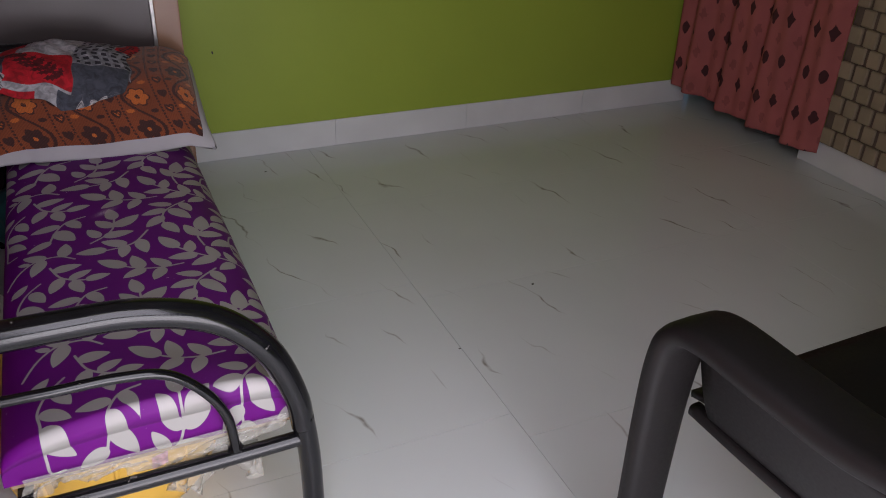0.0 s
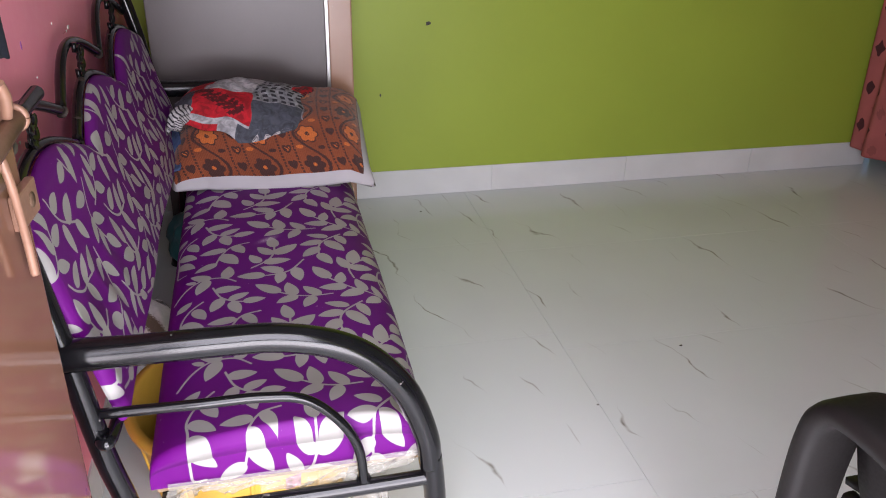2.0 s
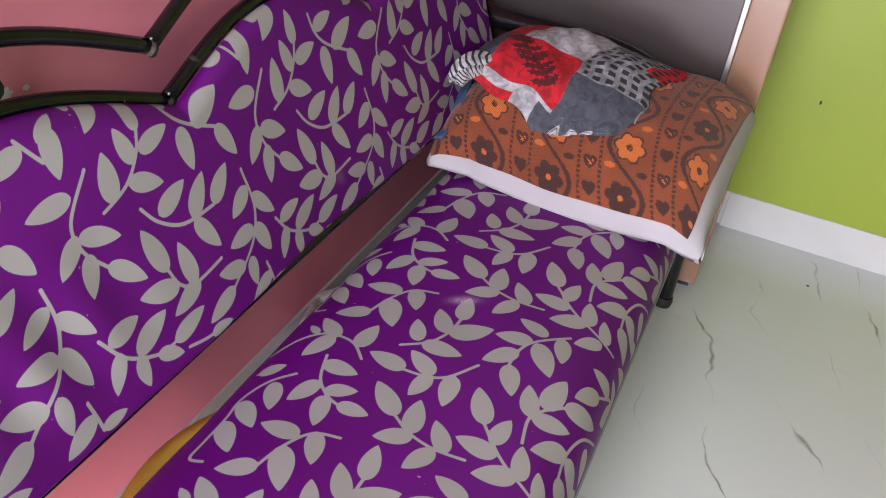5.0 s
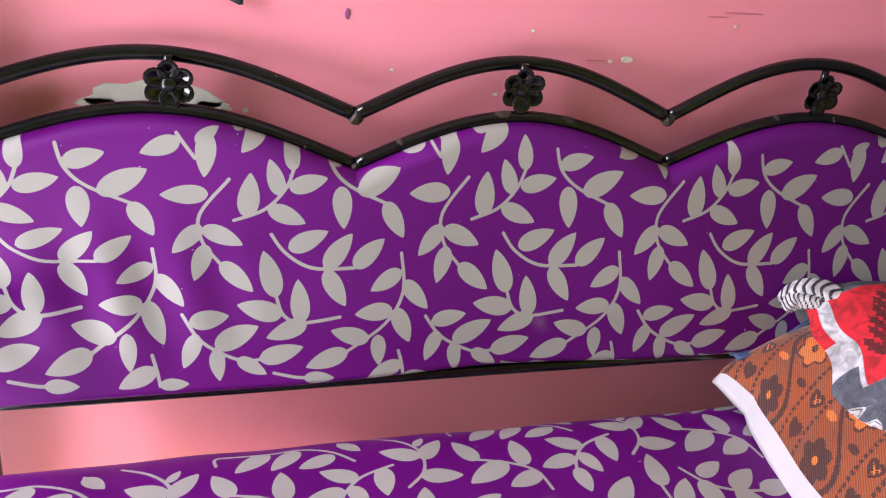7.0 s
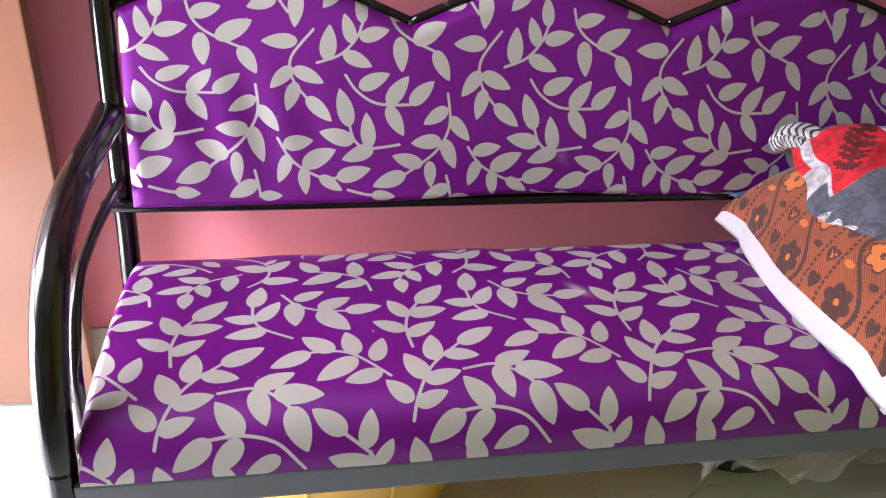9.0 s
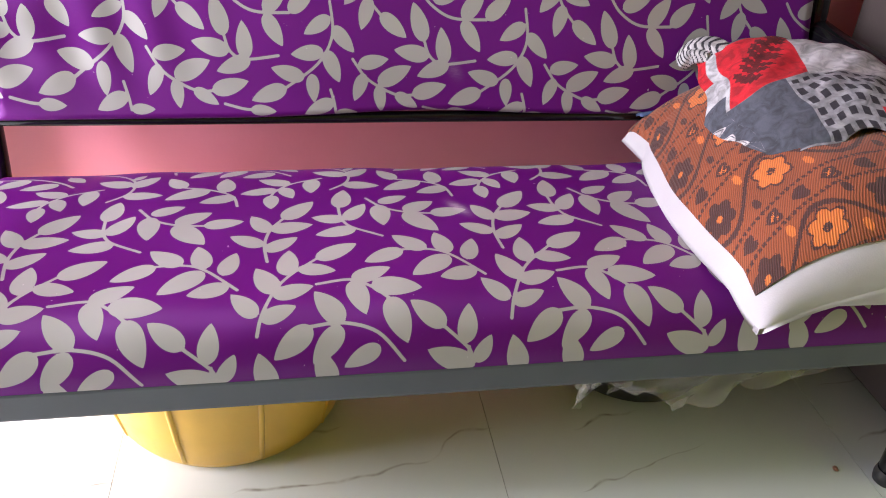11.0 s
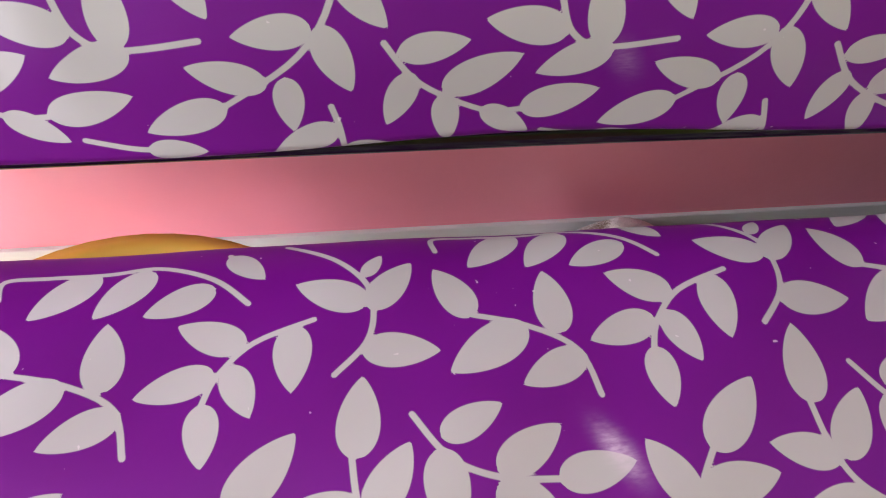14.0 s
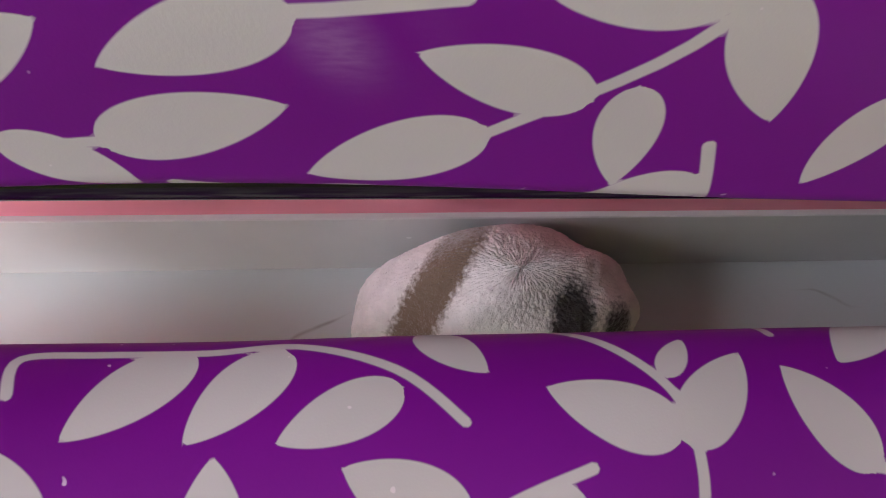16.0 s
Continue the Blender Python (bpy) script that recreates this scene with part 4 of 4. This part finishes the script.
tub = thing("tub", "round yellow plastic tub with dark things under the sofa", "tub", (0.246, -0.122, 0))
tub.scale = (1.08, 1.08, 1.05)
part("shell", lathe_bm([(0.0, 0.004), (0.145, 0.0), (0.158, 0.006), (0.166, 0.02), (0.176, 0.07), (0.186, 0.14), (0.194, 0.195), (0.208, 0.202), (0.209, 0.214), (0.19, 0.214), (0.178, 0.12), (0.15, 0.02), (0.0, 0.016)], 56), YELLOW, tub)
tagged(part("dark_bundle", lathe_bm([(0.0, 0.165), (0.06, 0.16), (0.12, 0.14), (0.16, 0.1), (0.15, 0.03)], 24), DARKCLOTH_AND_SHADE), "dark cloth bundle inside the yellow tub", "cloth").location = (0.246, -0.122, 0.03)

for k in range(10):
    a = 0.31 + k * math.tau / 10
    part("rib", tube_bm([Vector((r * math.cos(a), r * math.sin(a), h)) for r, h in ((0.164, 0.02), (0.1755, 0.07), (0.186, 0.14), (0.193, 0.19))], 0.004, 8), YELLOW, tub)
lab = np.zeros((14, 6, 3))
for i in range(14):
    for j in range(6):
        a = -math.pi / 2 + 0.28 + 0.14 * i / 13
        h = 0.13 + 0.028 * j / 5
        r = 0.187 + (h - 0.14) * 0.14 + 0.002
        lab[i, j] = (r * math.cos(a), r * math.sin(a), h)
sheet("paper_label", lab, mat("printed_sticker", (0.45, 0.2, 0.25), 0.5, 0, 0.6, 120, 200, 0.05), tub, "small printed paper sticker")
basin = thing("basin", "black rubber basin lying under the sofa", "basin", (0.22, 0.57, 0))
part("shell", lathe_bm([(0.0, 0.004), (0.10, 0.0), (0.13, 0.01), (0.15, 0.05), (0.158, 0.055), (0.16, 0.062), (0.148, 0.064), (0.128, 0.02), (0.0, 0.012)], 48), RUBBER, basin)
bag = thing("bag", "teal plastic bag slumped beside the cupboard under the sofa", "bag", (0.15, 0.82, 0))
bm = bmesh.new()
bmesh.ops.create_icosphere(bm, subdivisions=4, radius=1)
for v in bm.verts:
    c = v.co.copy()
    k = 1 + 0.12 * noise.noise(c * 2.5) + 0.05 * noise.noise(c * 7)
    v.co = Vector((c.x * 0.13 * k, c.y * 0.09 * k, max(0.0, 0.1 + c.z * 0.11 * k)))
for f in bm.faces:
    f.smooth = True
part("body", bm, TEAL, bag)

# soft furry toy in the gap behind the seat
def toy_material():
    m = mat("white_and_brown_plush", (0.86, 0.83, 0.80), 0.95, 0, 0.12, 60, 520, 0.6, dist=0.002)
    bs, n, link = base(m)
    src = bs.inputs["Base Color"].links[0].from_socket
    for key, colour in (("band", (0.20, 0.14, 0.095, 1)), ("patch", (0.02, 0.014, 0.014, 1))):
        at = n.new("ShaderNodeAttribute"); at.attribute_name = key
        nz = n.new("ShaderNodeTexNoise"); nz.inputs["Scale"].default_value = 260
        pos = n.new("ShaderNodeNewGeometry"); link(pos.outputs["Position"], nz.inputs["Vector"])
        off = n.new("ShaderNodeMath"); off.operation = "MULTIPLY_ADD"; off.inputs[1].default_value, off.inputs[2].default_value = 0.016, -0.008
        link(nz.outputs["Fac"], off.inputs[0])
        add = n.new("ShaderNodeMath"); link(at.outputs["Fac"], add.inputs[0]); link(off.outputs[0], add.inputs[1])
        e = n.new("ShaderNodeMapRange"); e.inputs["From Min"].default_value, e.inputs["From Max"].default_value = -0.004, 0.004
        link(add.outputs[0], e.inputs["Value"])
        mix = n.new("ShaderNodeMix"); mix.data_type = "RGBA"
        link(e.outputs[0], mix.inputs["Factor"]), link(src, mix.inputs["A"])
        mix.inputs["B"].default_value = colour
        src = mix.outputs["Result"]
    link(src, bs.inputs["Base Color"])
    bs.inputs["Sheen Weight"].default_value = 0.6
    return m


th = np.linspace(0, math.pi, 150)
ph = np.linspace(0, math.tau, 261)
T, P = np.meshgrid(th, ph, indexing="ij")
gx, gy, gz = np.sin(T) * np.cos(P), np.sin(T) * np.sin(P), np.cos(T)
fur = np.random.RandomState(3).rand(*T.shape)
fur[:, -1] = fur[:, 0]
lump = 1 + 0.022 * fur + 0.03 * np.sin(5 * gy + 3 * gz) + 0.02 * np.sin(9 * gx + 7 * gy)
tx, ty, tz = 0.014 + 0.062 * gx * lump, 0.360 + 0.108 * gy * lump, np.maximum(0.0, 0.05 + 0.108 * gz * lump)
band = 0.018 - np.abs(ty - 0.315 + 0.62 * tx)
patch = np.maximum(0.017 - np.hypot(ty - 0.398, (tx - 0.044) * 0.7), 0.014 - np.hypot(ty - 0.438, (tx - 0.048) * 0.7))
tagged(sheet("soft_toy", np.stack([tx, ty, tz], -1), toy_material(), None, "", {"band": band, "patch": patch}, flip=True),
       "white fluffy soft toy with brown and black patches by the wall", "soft toy")

# ---- curtain side ----
def curtain_material():
    m = mat("red_print_curtain", (0.34, 0.092, 0.085), 0.85, 0, 0.1, 10, 400, 0.3)
    bs, n, link = base(m)
    at = n.new("ShaderNodeAttribute"); at.attribute_name = "motif"
    e = n.new("ShaderNodeMapRange"); e.inputs["From Min"].default_value, e.inputs["From Max"].default_value = -0.001, 0.001
    link(at.outputs["Fac"], e.inputs["Value"])
    mix = n.new("ShaderNodeMix"); mix.data_type = "RGBA"
    link(e.outputs[0], mix.inputs["Factor"]), link(bs.inputs["Base Color"].links[0].from_socket, mix.inputs["A"])
    mix.inputs["B"].default_value = (0.05, 0.008, 0.010, 1)
    link(mix.outputs["Result"], bs.inputs["Base Color"])
    return m


yc = np.linspace(0.5, 1.26, 160)
zc = np.linspace(0.0, 1.95, 200)
Yc, Zc = np.meshgrid(yc, zc, indexing="ij")
drop = 0.06 + 0.03 * np.clip((Yc - 0.9) / 0.35, 0, 1)
Zq = drop + Zc
Xc = 2.66 - 0.022 * np.sin(Yc * 34 + 0.6 * np.sin(Zc * 3)) - 0.01 * np.sin(Yc * 71 + 1) - 0.05 * np.clip((Yc - 1.1) / 0.15, 0, 1)
Sc = (Yc - 0.5) * 1.25
row = np.floor(Zq / 0.075)
mu = (Sc + (row % 2) * 0.04) % 0.08 - 0.04
mv = Zq % 0.075 - 0.0375
motif = 0.022 + 0.003 * np.sin(420 * mv) - np.abs(mu) * 1.25 - np.abs(mv) * 0.72
tagged(sheet("curtain", np.stack([Xc, Yc, Zq], -1), curtain_material(), None, "", {"motif": np.where(row % 2 > 0, np.minimum(motif, -0.0004), motif)}, thick=0.002),
       "dusty red cotton curtain with dark diamond motifs over an opening", "curtain")
screen = thing("woven_screen", "cream woven strip screen standing beside the curtain", "screen")
for j in range(0, 14):
    for k in range(0, 14):
        y0, z0 = 0.5 - j * 0.062 - 0.031 * (k % 2), 0.105 + k * 0.06
        bmw = box_bm((2.685 + 0.004 * (k % 2), y0 - 0.049, z0), (2.70, y0, z0 + 0.057), 0.004, 1)
        part("woven_strip", bmw, WEAVE, screen)
part("backing", box_bm((2.7, -0.42, 0.1), (2.712, 0.505, 0.95)), mat("dark_backing", (0.12, 0.085, 0.06), 0.8), screen)


# ---- moulded chair ----
chair = thing("plastic_chair", "dark brown moulded plastic armchair on the tiled floor", "chair")
chair.matrix_world = pose(1.288, -1.03, 0, 0, 0, 2)


def strap(name, pts, width, thick, parent, steps=8):
    """A flat moulded strap along a curve, its width lying across the chair's side."""
    path = smooth_path(pts, steps)
    bm = bmesh.new()
    rings = []
    for i, p in enumerate(path):
        d = (path[min(i + 1, len(path) - 1)] - path[max(i - 1, 0)]).normalized()
        side = Vector((1, 0, 0)) - d * d.x
        side.normalize()
        up = d.cross(side)
        w = width(i / (len(path) - 1)) if callable(width) else width
        ring = []
        for k in range(16):
            t = k * math.tau / 16
            c, s = math.cos(t), math.sin(t)
            ring.append(bm.verts.new(p + side * w / 2 * math.copysign(abs(c) ** 0.45, c) + up * thick / 2 * math.copysign(abs(s) ** 0.7, s)))
        rings.append(ring)
    for q, r in zip(rings, rings[1:]):
        for k in range(16):
            bm.faces.new((q[k], q[(k + 1) % 16], r[(k + 1) % 16], r[k])).smooth = True
    bm.faces.new(rings[0][::-1]), bm.faces.new(rings[-1])
    return part(name, bm, CHAIR, parent)


for sx in (-1, 1):
    strap("armrest_and_leg", [(sx * 0.304, 0.285, 0.0), (sx * 0.314, 0.278, 0.2), (sx * 0.324, 0.268, 0.42), (sx * 0.329, 0.256, 0.53), (sx * 0.330, 0.236, 0.58), (sx * 0.327, 0.195, 0.597), (sx * 0.317, 0.1, 0.59), (sx * 0.305, -0.02, 0.585), (sx * 0.290, -0.16, 0.615), (sx * 0.275, -0.24, 0.66)], lambda t: 0.066 + 0.024 * min(1.0, t / 0.4), 0.036, chair)
    strap("back_leg", [(sx * 0.275, -0.22, 0.44), (sx * 0.290, -0.29, 0.2), (sx * 0.300, -0.33, 0.0)], 0.06, 0.03, chair)
    g = np.zeros((20, 12, 3))
    for i in range(20):
        for j in range(12):
            f, h = i / 19, j / 11
            g[i, j] = (sx * (0.252 + 0.066 * h ** 0.7 - 0.018 * f), 0.235 - 0.45 * f, 0.40 + 0.178 * h - 0.03 * h * math.sin(math.pi * f))
    sheet("side_panel", g, CHAIR, chair, thick=0.008)
    strap("panel_rim", [(sx * 0.254, 0.27, 0.402), (sx * 0.250, 0.1, 0.398), (sx * 0.236, -0.22, 0.398)], 0.022, 0.02, chair)
Ag, Bg = np.meshgrid(np.linspace(-1, 1, 30), np.linspace(-1, 1, 30), indexing="ij")
sheet("seat", np.stack([0.252 * Ag * (1 - 0.03 * (1 - Bg)), 0.262 * Bg + 0.022, 0.435 - 0.025 * (1 - Ag ** 2) * (1 - Bg ** 2) - 0.03 * np.clip(Bg - 0.8, 0, 1) * 2], -1), CHAIR, chair, thick=0.01)
sheet("backrest", np.stack([0.285 * Ag * (1 + 0.05 * Bg), -0.235 - 0.05 * (Bg + 1) + 0.05 * Ag ** 2, 0.62 + 0.2 * Bg - 0.04 * Ag ** 4 * (Bg > 0)], -1), CHAIR, chair, thick=0.012)



def speck(name, place, size, seed, material, parent, label):
    """A crumb of dirt or a dab on a surface: a low uneven lump."""
    rnd = random.Random(seed)
    bm = bmesh.new()
    bmesh.ops.create_icosphere(bm, subdivisions=2, radius=1)
    for v in bm.verts:
        k = rnd.uniform(0.75, 1.2)
        v.co = Vector((v.co.x * size[0] * k, v.co.y * size[1] * k, v.co.z * size[2] * k)) + Vector(place)
    return part(name, bm, material, parent, label)


GRIME = mat("dark_grime", (0.05, 0.045, 0.04), 0.8, 0, 0.3, 200, 400, 0.3)
CRUMB = mat("brown_crumb", (0.16, 0.07, 0.04), 0.8, 0, 0.3, 200, 400, 0.3)
green_wall = bpy.data.objects["wall_green"]
speck("mark", (0.884, FAR, 0.616), (0.009, 0.0008, 0.007), 1, GRIME, green_wall, "small dark scuff on the green paint")
speck("mark", (0.72, FAR, 0.378), (0.003, 0.0008, 0.005), 2, GRIME, green_wall, "small dark dot on the green paint")
for k, (sx0, sy0, r) in enumerate(((0.833, 1.126, 0.004), (1.33, 0.164, 0.0045), (1.02, -0.03, 0.003))):
    tagged(speck("dirt_speck", (sx0, sy0, 0.0012), (r, r * 0.7, 0.0013), 10 + k, GRIME, None, ""), "tiny dark dirt speck lying on the tiled floor", "dirt", "specks on the floor")
tagged(speck("dirt_speck", (0.513, 0.808, 0.002), (0.006, 0.004, 0.0022), 20, CRUMB, None, ""), "small brown crumb on the tiled floor under the sofa", "dirt", "specks on the floor")


# ---- floor and skirting tiles ----
STEP, LONG = 0.565, 1.13
tile_bm = box_bm((0.0005, 0.0005, -0.0045), (LONG - 0.0005, STEP - 0.0005, 0.0))
first = part("tile", tile_bm, TILE, floor)
tiles = [(1.025 + LONG * i, (-0.28 if i < 0 else -0.358) + STEP * j) for i in range(-1, 2) for j in range(-3, 4)]
for k, (tx0, ty0) in enumerate(tiles):
    ob = first if k == 0 else new("tile", first.data)
    ob.parent = floor
    ob.location = (tx0, ty0, 0)

skirting = thing("baseboard", "white veined tile skirting along the walls", "skirting", kind="structure")


def skirt(axis, at, lo, hi, sign, size=STEP):
    n = max(1, round((hi - lo) / size))
    for k in range(n):
        p0, p1 = lo + (hi - lo) * k / n + 0.0003, lo + (hi - lo) * (k + 1) / n - 0.0003
        if axis == "x":
            bm = box_bm((min(at, at + sign * 0.012), p0, 0.0005), (max(at, at + sign * 0.012), p1, 0.1), 0.001, 1)
        else:
            bm = box_bm((p0, min(at, at + sign * 0.012), 0.0005), (p1, max(at, at + sign * 0.012), 0.1), 0.001, 1)
        part("skirting_tile", bm, SKIRT, skirting)


skirt("x", LEFT - 0.007, NEAR, FAR, 1, 1.2)
skirt("y", FAR + 0.008, 0.6, RIGHT, -1)
skirt("x", RIGHT + 0.006, NEAR, 0.6, -1)
wall("wall_footing_pink", (LEFT - 0.12, NEAR, 0), (LEFT - 0.008, FAR, 0.0995), WHITE, "wall core behind the skirting")
wall("wall_footing_green", (LEFT, FAR + 0.009, 0), (RIGHT, FAR + 0.12, 0.0995), WHITE, "wall core behind the skirting")
wall("wall_footing_curtain", (RIGHT + 0.007, NEAR, 0), (RIGHT + 0.12, 0.6, 0.0995), WHITE, "wall core behind the skirting")
